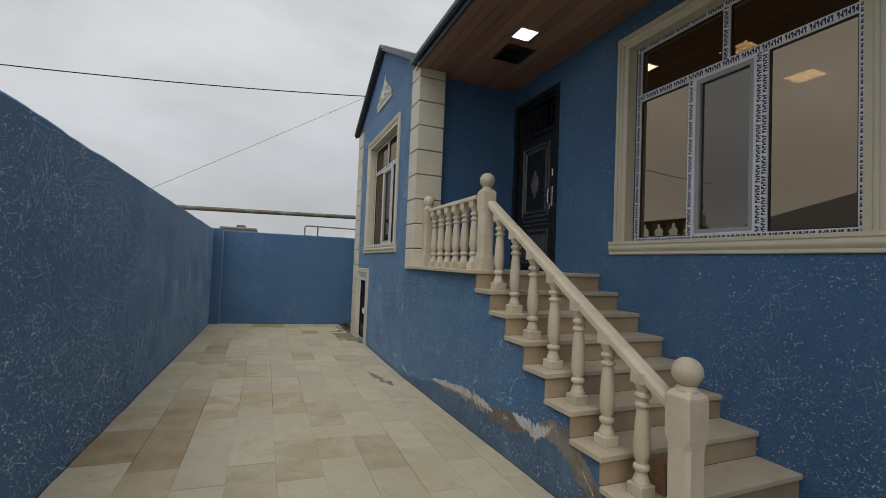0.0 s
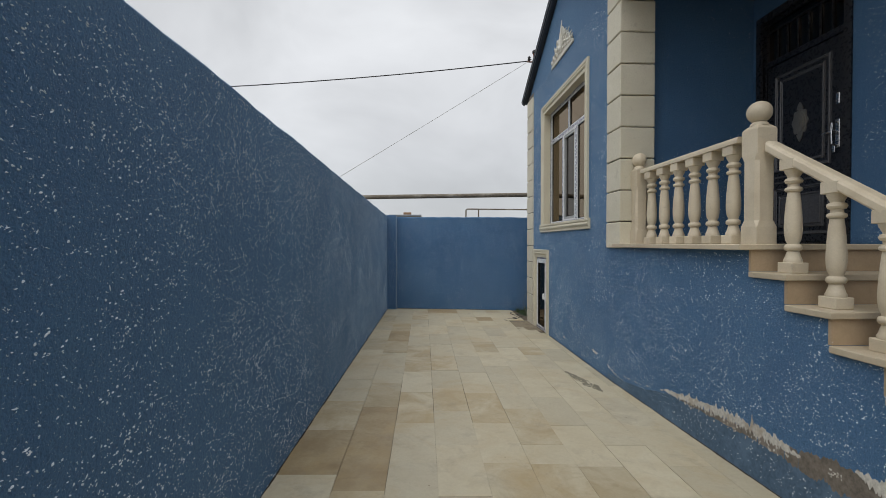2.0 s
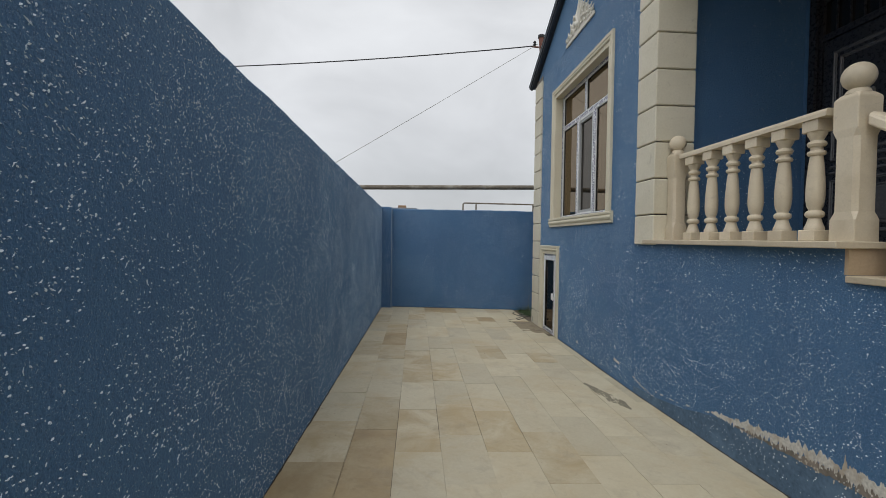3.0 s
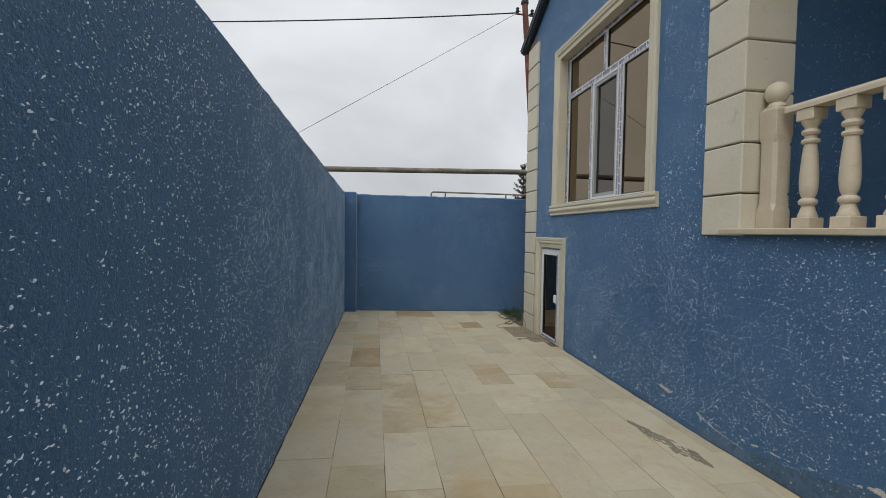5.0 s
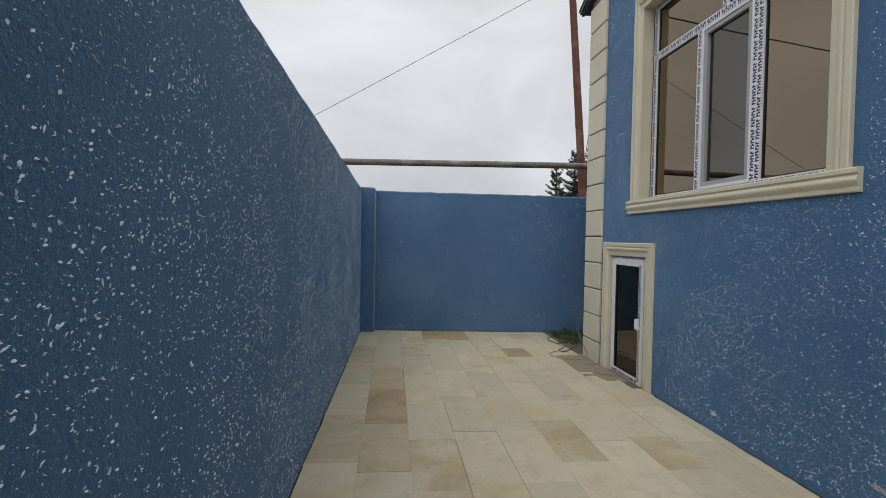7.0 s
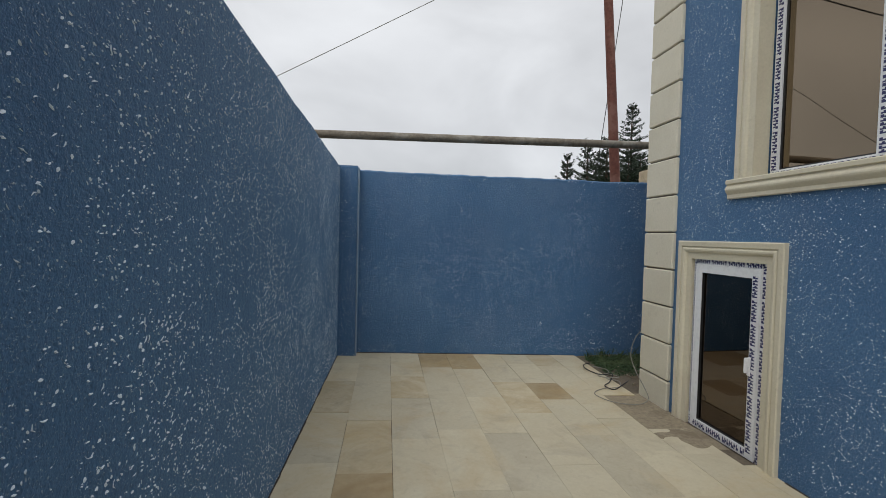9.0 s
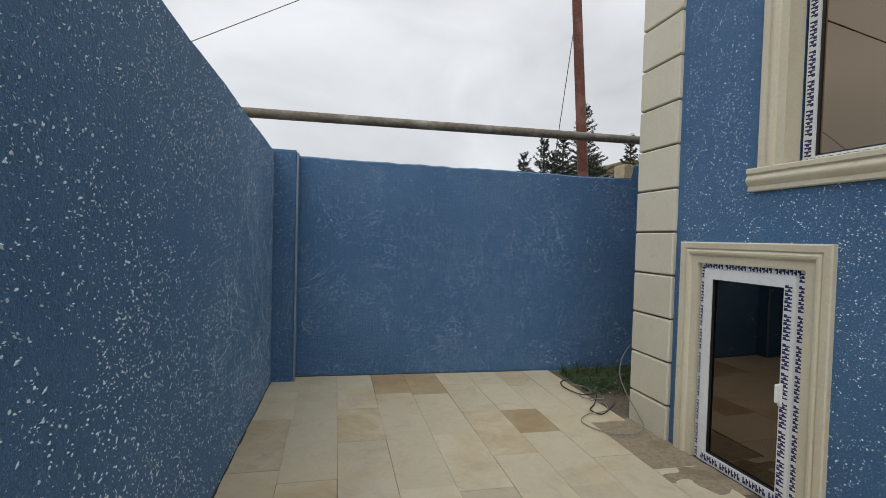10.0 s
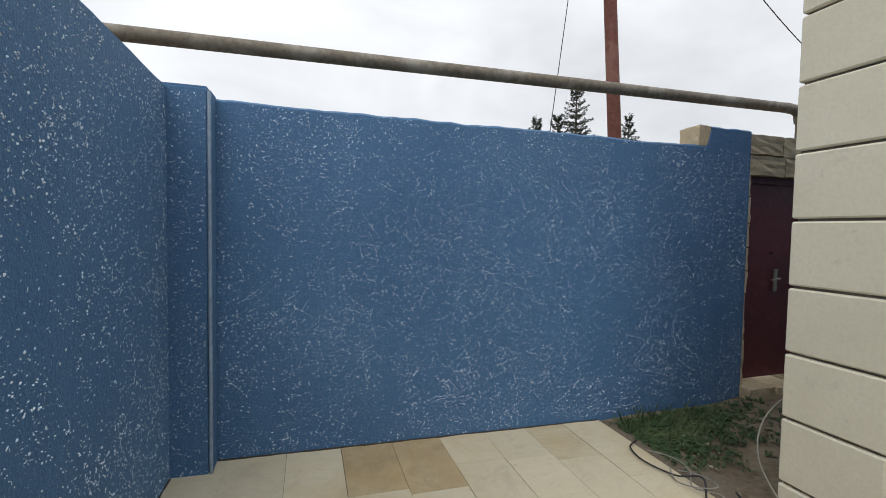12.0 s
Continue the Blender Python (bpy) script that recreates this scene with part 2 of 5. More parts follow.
def tape_material():
    """White protective film with rows of blue bars printed along it."""
    m, nt, nd, lk, bsdf = material("printed_film")
    uv = nd("ShaderNodeUVMap")
    sep = nd("ShaderNodeSeparateXYZ")
    lk(uv.outputs[0], sep.inputs[0])
    u, v = sep.outputs[0], sep.outputs[1]
    inword = maths(nd, lk, "MODULO", u, 0.155)
    word = maths(nd, lk, "LESS_THAN", inword, 0.14)
    cell = maths(nd, lk, "DIVIDE", inword, 0.02)
    lu = maths(nd, lk, "FRACT", cell)
    odd = maths(nd, lk, "GREATER_THAN", maths(nd, lk, "MODULO", cell, 2.0), 1.0)
    band = maths(nd, lk, "LESS_THAN", maths(nd, lk, "ABSOLUTE", maths(nd, lk, "SUBTRACT", v, 0.5)), 0.42)
    body = maths(nd, lk, "LESS_THAN", lu, 0.84)
    stem = maths(nd, lk, "LESS_THAN", lu, 0.42)
    bowl = maths(nd, lk, "GREATER_THAN", v, 0.52)
    bar = maths(nd, lk, "LESS_THAN", maths(nd, lk, "ABSOLUTE", maths(nd, lk, "SUBTRACT", v, 0.45)), 0.16)
    more = maths(nd, lk, "ADD", maths(nd, lk, "MULTIPLY", odd, bar), maths(nd, lk, "MULTIPLY", maths(nd, lk, "SUBTRACT", 1.0, odd), bowl))
    mark = maths(nd, lk, "MULTIPLY", body, maths(nd, lk, "MAXIMUM", stem, more))
    gap = noise_node(nd, lk, where(nd), 60, 1)
    ink = maths(nd, lk, "MULTIPLY", maths(nd, lk, "MULTIPLY", word, mark), maths(nd, lk, "MULTIPLY", band, maths(nd, lk, "LESS_THAN", gap, 0.78)))
    col = mixed(nd, lk, ink, (0.72, 0.73, 0.74), (0.015, 0.018, 0.1))
    lk(col, bsdf.inputs["Base Color"])
    bsdf.inputs["Roughness"].default_value = 0.3
    return m


CHIP = plain_material("white_stone_chip", (0.8, 0.9, 0.98), 0.28, 0, 0.04, 40, 0.0)
BLUE = roughcast_material()
CREAM = stone_material("cream_painted_stone", (0.69, 0.645, 0.515), (0.63, 0.585, 0.455), 0.62, 1.0, 0.15, 0.05)
TRIM = stone_material("cream_moulding", (0.68, 0.63, 0.48), (0.62, 0.56, 0.42), 0.5, 1.0, 0.1, 0.04)
# worn plaster, with the pilaster's lit return face put into the colour
WORN_LIT = plain_material("worn_lit_edge_paint", (0.28, 0.36, 0.46), 0.8, 0, 0.3, 30, 0.3)
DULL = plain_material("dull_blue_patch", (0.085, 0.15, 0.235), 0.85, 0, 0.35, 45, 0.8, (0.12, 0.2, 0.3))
WHITE = stone_material("white_plaster", (0.72, 0.7, 0.63), (0.6, 0.58, 0.5), 0.7, 2.0, 0.2, 0.05)
STONE = stone_material("honed_limestone", (0.7, 0.61, 0.46), (0.58, 0.49, 0.35), 0.5, 1.6, 0.18, 0.12)
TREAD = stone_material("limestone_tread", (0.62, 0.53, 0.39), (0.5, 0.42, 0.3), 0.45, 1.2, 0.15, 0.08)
# darker, browner base colour than the treads
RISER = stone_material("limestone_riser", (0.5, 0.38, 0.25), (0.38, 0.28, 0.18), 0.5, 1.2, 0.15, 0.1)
RUBBLE = stone_material("raw_limestone_block", (0.64, 0.52, 0.34), (0.48, 0.37, 0.23), 0.85, 3.0, 0.9, 0.15)
PALE = paving_material("sandstone_pale", (0.625, 0.56, 0.405), (0.53, 0.445, 0.285), 0.5)
TAN = paving_material("sandstone_tan", (0.6, 0.525, 0.365), (0.45, 0.345, 0.19), 1.0)
BROWN = paving_material("sandstone_rusty", (0.47, 0.37, 0.22), (0.35, 0.245, 0.12), 1.0)
GREY = paving_material("sandstone_grey", (0.6, 0.54, 0.395), (0.48, 0.415, 0.29), 0.8)
BED = plain_material("mortar_bed", (0.15, 0.12, 0.085), 0.9, 0, 0.3, 40, 0.4)
SOIL = plain_material("bare_soil", (0.17, 0.13, 0.085), 0.95, 0, 0.5, 24, 0.8, (0.23, 0.18, 0.12))
EARTH = plain_material("dry_ground", (0.2, 0.17, 0.12), 0.95, 0, 0.35, 3, 0.3)
PLASTER = plain_material("white_undercoat", (0.64, 0.62, 0.57), 0.85, 0, 0.4, 60, 0.8, (0.42, 0.36, 0.28))
SMEAR = plain_material("dried_mortar", (0.27, 0.24, 0.175), 0.92, 0, 0.3, 50, 0.6, (0.2, 0.18, 0.13))
SPILL = plain_material("damp_mortar_spill", (0.29, 0.24, 0.165), 0.9, 0, 0.35, 30, 0.7, (0.19, 0.15, 0.1))
FOOT_LINE = plain_material("dark_foot_line", (0.055, 0.045, 0.037), 0.95, 0, 0.4, 30, 0.5)
MORTAR = plain_material("bare_render", (0.205, 0.178, 0.15), 0.92, 0, 0.45, 35, 0.8, (0.29, 0.25, 0.21))
PVC = plain_material("white_pvc", (0.78, 0.79, 0.8), 0.28, 0, 0.04, 20, 0.0)
GASKET = plain_material("grey_sash_profile", (0.36, 0.37, 0.37), 0.4, 0, 0.08, 20, 0.0)
RUBBER = plain_material("black_rubber", (0.015, 0.015, 0.016), 0.55, 0, 0.2, 30, 0.0)
FILM = tape_material()
GLASS = glass_material("bronze_solar_glass", (0.37, 0.3, 0.22), (0.34, 0.27, 0.2), 0.62)
NETTED = glass_material("grey_sash_glass", (0.27, 0.25, 0.225), (0.22, 0.2, 0.18), 0.5)
DARKGLASS = glass_material("dark_door_glass", (0.3, 0.25, 0.21), (0.12, 0.1, 0.09), 0.5)
BLACK = plain_material("black_enamel_steel", (0.02, 0.021, 0.026), 0.28, 0, 0.3, 40, 0.05)
# paler than the black enamel: moulding highlights are painted into the base colour
PANEL_GLINT = plain_material("black_panel_painted_highlight", (0.1, 0.1, 0.108), 0.2, 0, 0.3, 50, 0.05)
SILVER = plain_material("brushed_steel", (0.55, 0.55, 0.56), 0.25, 1.0, 0.1, 60, 0.05)
PEWTER = plain_material("tarnished_pewter", (0.45, 0.41, 0.35), 0.35, 0.8, 0.3, 80, 0.3)
WOOD = wood_material("varnished_ceiling_wood", (0.36, 0.21, 0.14), (0.26, 0.145, 0.095), 0.4)
ROOFING = plain_material("dark_metal_roofing", (0.05, 0.06, 0.08), 0.4, 0.2, 0.2, 15, 0.05)
FLASH = plain_material("grey_zinc_flashing", (0.28, 0.31, 0.34), 0.45, 0.5, 0.15, 15, 0.05)
INSIDE = plain_material("plain_inside_plaster", (0.55, 0.5, 0.44), 0.8, 0, 0.08, 4, 0.0)
# near-black base colour stands in for the lack of light inside
INNER_DARK = plain_material("painted_inner_dark", (0.03, 0.028, 0.026), 0.9, 0, 0.1, 4, 0.0)
LED = glow_material("lit_led_panel", (1.0, 0.96, 0.9), 6.0)
WARMLED = glow_material("warm_lit_panel", (1.0, 0.97, 0.7), 16.0)
PIPE = plain_material("weathered_pipe", (0.2, 0.17, 0.13), 0.75, 0.1, 0.5, 22, 0.4, (0.33, 0.31, 0.26))
RUST = plain_material("rusty_steel_pole", (0.16, 0.055, 0.038), 0.7, 0.2, 0.4, 25, 0.3, (0.24, 0.12, 0.09))
CABLE = plain_material("black_cable", (0.02, 0.02, 0.022), 0.6, 0, 0.2, 40, 0.0)
GREYCABLE = plain_material("grey_cable", (0.24, 0.23, 0.2), 0.6, 0, 0.2, 40, 0.0)
OXBLOOD = plain_material("oxblood_door_paint", (0.13, 0.02, 0.028), 0.45, 0, 0.35, 18, 0.15, (0.09, 0.016, 0.02))
LEAF = plain_material("weed_leaf", (0.045, 0.082, 0.026), 0.6, 0, 0.5, 25, 0.0, (0.085, 0.11, 0.04))
NEEDLE = plain_material("conifer_needle", (0.028, 0.05, 0.026), 0.7, 0, 0.5, 6, 0.0)
BARK = plain_material("conifer_bark", (0.1, 0.07, 0.05), 0.9, 0, 0.3, 20, 0.5)
OLIVE = plain_material("olive_brown_roofing", (0.2, 0.17, 0.1), 0.8, 0, 0.3, 6, 0.2)
CLAY = plain_material("fired_clay", (0.3, 0.18, 0.1), 0.8, 0, 0.3, 30, 0.4)


# ---- building helpers ----
ORIGIN = {}


def thing(name, at, label, category, group="", kind=""):
    ob = new(name)
    ob.location = at
    ob.empty_display_size = 0.1
    ORIGIN[ob.name] = Vector(at)
    return tagged(ob, label, category, group, kind)


def finish(bm, name, mat, smooth=False):
    bmesh.ops.recalc_face_normals(bm, faces=bm.faces)
    me = bpy.data.meshes.new(name)
    bm.to_mesh(me)
    bm.free()
    me.materials.append(mat)
    if smooth:
        for p in me.polygons:
            p.use_smooth = True
        me.set_sharp_from_angle(angle=radians(38))
    return me


def part(name, bm, mat, parent, label="", smooth=False):
    """One mesh under a thing or a part; the bmesh is in world coordinates."""
    org = ORIGIN.get(parent.name, Vector((0, 0, 0)))
    bmesh.ops.translate(bm, verts=bm.verts, vec=-org)
    ob = new(name, finish(bm, name, mat, smooth))
    ob.parent = parent
    ORIGIN[ob.name] = org
    return tagged(ob, label)


def solid(name, bm, mat, label, category, kind="structure", group="", smooth=False):
    ob = new(name, finish(bm, name, mat, smooth))
    ORIGIN[ob.name] = Vector((0, 0, 0))
    return tagged(ob, label, category, group, kind)


def box(bm, x0, x1, y0, y1, z0, z1, bev=0.0, seg=1):
    t = bmesh.new()
    bmesh.ops.create_cube(t, size=1.0)
    bmesh.ops.transform(t, verts=t.verts, matrix=Matrix.Translation(((x0 + x1) / 2, (y0 + y1) / 2, (z0 + z1) / 2)) @ Matrix.Diagonal((x1 - x0, y1 - y0, z1 - z0, 1)))
    if bev:
        bmesh.ops.bevel(t, geom=t.edges, offset=bev, segments=seg, affect="EDGES", clamp_overlap=True)
    join(bm, t)
    return bm


def join(bm, t):
    me = bpy.data.meshes.new("tmp")
    t.to_mesh(me)
    t.free()
    bm.from_mesh(me)
    bpy.data.meshes.remove(me)


def boxed(*a, **k):
    return box(bmesh.new(), *a, **k)


def lathe(bm, prof, cx, cy, n=18):
    rings = [[bm.verts.new((cx + r * math.cos(2 * math.pi * i / n), cy + r * math.sin(2 * math.pi * i / n), z)) for i in range(n)] for r, z in prof]
    for a, b in zip(rings, rings[1:]):
        for i in range(n):
            bm.faces.new((a[i], a[(i + 1) % n], b[(i + 1) % n], b[i]))
    bm.faces.new(rings[0][::-1])
    bm.faces.new(rings[-1])
    return bm


def tube(bm, pts, r, n=8, r_end=None):
    pts = [Vector(p) for p in pts]
    rings = []
    up = Vector((0.13, 0.31, 0.94))
    for k, p in enumerate(pts):
        d = (pts[min(k + 1, len(pts) - 1)] - pts[max(k - 1, 0)]).normalized()
        s = d.cross(up)
        if s.length < 0.05:
            s = d.cross(Vector((1, 0, 0)))
        s.normalize()
        u = s.cross(d)
        rr = r if r_end is None else r + (r_end - r) * k / (len(pts) - 1)
        rings.append([bm.verts.new(p + rr * (math.cos(2 * math.pi * i / n) * s + math.sin(2 * math.pi * i / n) * u)) for i in range(n)])
    for a, b in zip(rings, rings[1:]):
        for i in range(n):
            bm.faces.new((a[i], a[(i + 1) % n], b[(i + 1) % n], b[i]))
    bm.faces.new(rings[0][::-1])
    bm.faces.new(rings[-1])
    return bm


def prism(bm, pts, place, depth):
    """A flat outline (u, v) extruded by depth; place(u, v, w) gives the point in the world."""
    a = [bm.verts.new(place(u, v, 0)) for u, v in pts]
    b = [bm.verts.new(place(u, v, depth)) for u, v in pts]
    bm.faces.new(a)
    bm.faces.new(b[::-1])
    for i in range(len(pts)):
        j = (i + 1) % len(pts)
        bm.faces.new((a[i], b[i], b[j], a[j]))
    return bm


def holed(bm, u0, u1, v0, v1, holes, place, depth):
    """A wall with rectangular openings (ua, ub, va, vb) that go through it."""
    us = sorted({u0, u1, *[h[0] for h in holes], *[h[1] for h in holes]})
    vs = sorted({v0, v1, *[h[2] for h in holes], *[h[3] for h in holes]})
    full = {}
    for i in range(len(us) - 1):
        for j in range(len(vs) - 1):
            u, v = (us[i] + us[i + 1]) / 2, (vs[j] + vs[j + 1]) / 2
            full[i, j] = not any(a < u < b and c < v < d for a, b, c, d in holes)
    vert = {}

    def V(i, j, w):
        if (i, j, w) not in vert:
            vert[i, j, w] = bm.verts.new(place(us[i], vs[j], w * depth))
        return vert[i, j, w]

    for (i, j), f in full.items():
        if not f:
            continue
        for w in (0, 1):
            bm.faces.new([V(i, j, w), V(i + 1, j, w), V(i + 1, j + 1, w), V(i, j + 1, w)])
        for di, dj, e in ((-1, 0, ((i, j), (i, j + 1))), (1, 0, ((i + 1, j), (i + 1, j + 1))), (0, -1, ((i, j), (i + 1, j))), (0, 1, ((i, j + 1), (i + 1, j + 1)))):
            if not full.get((i + di, j + dj), False):
                (a, b), (c, d) = e
                bm.faces.new([V(a, b, 0), V(c, d, 0), V(c, d, 1), V(a, b, 1)])
    return bm


def sweep(bm, path, prof, place):
    """A moulding: prof is (out, proud) swept along path of (u, v) with mitred corners; out is to the left of travel."""
    n = len(path)
    rings = []
    for k in range(n):
        p = Vector(path[k])
        d0 = (p - Vector(path[k - 1])).normalized() if k else None
        d1 = (Vector(path[k + 1]) - p).normalized() if k < n - 1 else None
        ds = [d for d in (d0, d1) if d is not None]
        n0 = [Vector((-d.y, d.x)) for d in ds]
        m = sum(n0, Vector((0, 0)))
        m = m / max(m.dot(n0[0]), 1e-6)
        rings.append([bm.verts.new(place(p.x + m.x * o, p.y + m.y * o, -q)) for o, q in prof])
    for a, b in zip(rings, rings[1:]):
        for i in range(len(prof)):
            j = (i + 1) % len(prof)
            bm.faces.new((a[i], a[j], b[j], b[i]))
    bm.faces.new(rings[0])
    bm.faces.new(rings[-1][::-1])
    return bm


def on_x(x, sign=1):
    """A wall that faces -x, with its front at x: u runs along y, v up, w into the wall."""
    return lambda u, v, w: (x + sign * w, u, v)


def on_y(y):
    return lambda u, v, w: (u, y + w, v)


# ---- ground ----
def build_ground():
    bm = bmesh.new()
    n, rings = 48, (0.0, 6, 14, 30, 70, 160, 400, 900)
    prev = [bm.verts.new((0, 5, -0.09))]
    for r in rings[1:]:
        ring = [bm.verts.new((r * math.cos(2 * math.pi * i / n), 5 + r * math.sin(2 * math.pi * i / n), -0.09)) for i in range(n)]
        for i in range(n):
            j = (i + 1) % n
            if len(prev) == 1:
                bm.faces.new((prev[0], ring[i], ring[j]))
            else:
                bm.faces.new((prev[i], ring[i], ring[j], prev[j]))
        prev = ring
    solid("ground", bm, EARTH, "dry brown earth reaching to the horizon", "ground")
    # uneven soil between the paving, the house corner and the back wall
    bm = bmesh.new()
    nx, ny = 44, 36
    x0, x1, y0, y1 = 1.45, 4.6, 8.3, 10.95
    g = [[None] * (ny + 1) for _ in range(nx + 1)]
    for i in range(nx + 1):
        for j in range(ny + 1):
            x, y = x0 + (x1 - x0) * i / nx, y0 + (y1 - y0) * j / ny
            z = -0.062 + 0.03 * noise.noise((x * 3, y * 3, 0)) + 0.014 * noise.noise((x * 11, y * 11, 3))
            z += 0.05 * max(0, x - 1.9)
            g[i][j] = bm.verts.new((x, y, min(z, -0.052) if x < 1.85 else z))
    for i in range(nx):
        for j in range(ny):
            bm.faces.new((g[i][j], g[i + 1][j], g[i + 1][j + 1], g[i][j + 1]))
    solid("soil", bm, SOIL, "bare damp soil beside the house corner", "ground", smooth=True)


build_ground()


# ---- boundary walls ----
def left_x(y):
    return -1.145 + 0.018 * y


def left_top(y):
    return 2.27 - 0.0235 * (min(max(y, 0), 10.7) - 2.5) + 0.012 * noise.noise((0, y * 1.7, 5)) + 0.008 * noise.noise((0, y * 7, 9))


def build_left_wall():
    bm = bmesh.new()
    y0, y1, n = -5.0, 10.98, 150
    rows = []
    for k in range(n + 1):
        y = y0 + (y1 - y0) * k / n
        x, t = left_x(y), left_top(y)
        rows.append([bm.verts.new(p) for p in ((x, y, -0.2), (x, y, 1.0), (x, y, t - 0.02), (x - 0.02, y, t), (x - 0.2, y, t - 0.01), (x - 0.22, y, -0.2))])
    for a, b in zip(rows, rows[1:]):
        for i in range(6):
            j = (i + 1) % 6
            bm.faces.new((a[i], a[j], b[j], b[i]))
    bm.faces.new(rows[0]), bm.faces.new(rows[-1][::-1])
    solid("wall_west", bm, BLUE, "long blue roughcast yard wall flecked with white chips", "wall")


build_left_wall()


def build_back_wall():
    bm = bmesh.new()
    n = 90
    x0, x1 = -0.9, 3.2
    rows = []
    for k in range(n + 1):
        x = x0 + (x1 - x0) * k / n
        t = 2.055 + 0.012 * noise.noise((x * 2.1, 3, 1)) + 0.008 * noise.noise((x * 9, 7, 1))
        if x > 2.76:
            t = 2.215 + 0.008 * noise.noise((x * 9, 7, 1))
        rows.append([bm.verts.new(p) for p in ((x, 10.8, -0.2), (x, 10.8, 1.0), (x, 10.8, t - 0.015), (x, 10.82, t), (x, 10.99, t), (x, 11.0, -0.2))])
    for a, b in zip(rows, rows[1:]):
        for i in range(6):
            j = (i + 1) % 6
            bm.faces.new((a[i], a[j], b[j], b[i]))
    bm.faces.new(rows[0]), bm.faces.new(rows[-1][::-1])
    w = solid("wall_north", bm, BLUE, "blue roughcast back wall with white chips", "wall")
    bm = boxed(-1.0, -0.752, 10.66, 10.83, -0.1, 2.085, bev=0.02, seg=3)
    p = solid("pilaster", bm, BLUE, "blue roughcast corner pilaster with rounded edges", "pilaster", smooth=True)
    # pale strip carries the painted edge highlight along with the wear
    part("corner_bead", tube(bmesh.new(), [(-0.757, 10.665, -0.05), (-0.757, 10.665, 1.0), (-0.757, 10.666, 2.06)], 0.009, 8), WORN_LIT, p, "worn pale corner bead with the edge highlight in its colour")
    # raw blocks where the wall stops at the gate
    g = thing("stone_jamb", (3.2, 10.9, 0), "rough yellow limestone blocks round the gate opening", "masonry", kind="structure")
    rng = random.Random(5)

    def raw(x0, x1, y0, y1, z0, z1):
        t = bmesh.new()
        bmesh.ops.create_cube(t, size=1.0)
        bmesh.ops.subdivide_edges(t, edges=t.edges, cuts=4, use_grid_fill=True)
        s = Vector((x1 - x0, y1 - y0, z1 - z0))
        for v in t.verts:
            v.co = Vector(((x0 + x1) / 2 + v.co.x * s.x, (y0 + y1) / 2 + v.co.y * s.y, (z0 + z1) / 2 + v.co.z * s.z))
            v.co += Vector((rng.uniform(-1, 1), rng.uniform(-1, 1), rng.uniform(-1, 1))) * 0.0055
        part("stone_block", t, RUBBLE, g, smooth=False)

    raw(2.665, 2.775, 10.81, 11.0, 2.06, 2.215)
    z = -0.1
    while z < 1.85:
        h = rng.uniform(0.17, 0.23)
        raw(3.203, 3.2 + rng.uniform(0.035, 0.055), 10.82, 11.0, z, min(z + h - 0.012, 1.86))
        z += h
    raw(3.203, 3.62, 10.84, 11.02, 2.04, 2.2)
    raw(3.63, 4.05, 10.84, 11.02, 2.03, 2.2)
    raw(4.06, 4.5, 10.84, 11.02, 2.03, 2.2)
    raw(3.203, 3.64, 10.83, 11.02, 1.865, 2.02)
    raw(3.65, 4.2, 10.83, 11.02, 1.865, 2.02)
    for k in range(9):
        raw(4.15, 4.6, 10.83, 11.02, -0.1 + 0.217 * k, 0.1 + 0.217 * k)
    for k in range(4):
        raw(3.2 + 0.3 * k, 3.48 + 0.3 * k, 10.7, 11.0, -0.12, 0.09 - 0.01 * (k % 2))
    d = thing("metal_gate", (3.7, 10.93, 0.1), "closed dark red painted metal gate in a stone opening", "gate")
    part("leaf", boxed(3.27, 4.13, 10.92, 10.95, 0.1, 1.85, bev=0.004), OXBLOOD, d)
    for a in ((3.262, 3.3, 0.1, 1.86), (4.1, 4.14, 0.1, 1.86)):
        part("stile", boxed(a[0], a[1], 10.9, 10.96, a[2], a[3], bev=0.004), OXBLOOD, d)
    part("top_rail", boxed(3.3, 4.1, 10.9, 10.96, 1.8, 1.86, bev=0.004), OXBLOOD, d)
    h = part("handle_plate", boxed(3.685, 3.725, 10.905, 10.92, 0.86, 1.06, bev=0.003), PEWTER, d, "dull metal handle plate")
    part("lever", tube(bmesh.new(), [(3.705, 10.92, 0.98), (3.705, 10.87, 0.98), (3.665, 10.865, 0.975), (3.605, 10.868, 0.97)], 0.009), PEWTER, h)
    part("lock_hole", lathe(bmesh.new(), [(0.014, 1.2), (0.014, 1.21)], 3.645, 10.91, 10), RUBBER, d)
    bm = boxed(4.6, 7.5, 10.84, 11.02, -0.2, 2.1)
    solid("wall_north_far", bm, RUBBLE, "rough yellow limestone block wall", "wall")


build_back_wall()
solid("wall_south", boxed(-1.5, 3.7, -5.2, -5.0, -0.2, 2.3), BLUE, "blue roughcast yard wall behind the walk", "wall")


# ---- the house: walls ----
FACE, PORCH, FLOOR, CEIL = 1.90, 3.42, 1.47, 4.10
END = 5.7                        # face of the porch end wall
W2 = (6.57, 8.435, 1.76, 3.69)     # opening of the gable window
W1 = (1.6, 3.48, 1.78, 3.79)       # opening of the porch window
BD = (8.285, 8.965, -0.3, 1.245)    # opening of the low glazed door
ED = (4.63, 5.62, FLOOR, 3.82)   # entrance door opening


def stair_x(y):
    return FACE + 0.033 * max(0.0, 5.88 - y)


RISE, GOING, N_STEP = 0.1765, 0.272, 7
STAIR_TOP = 3.83


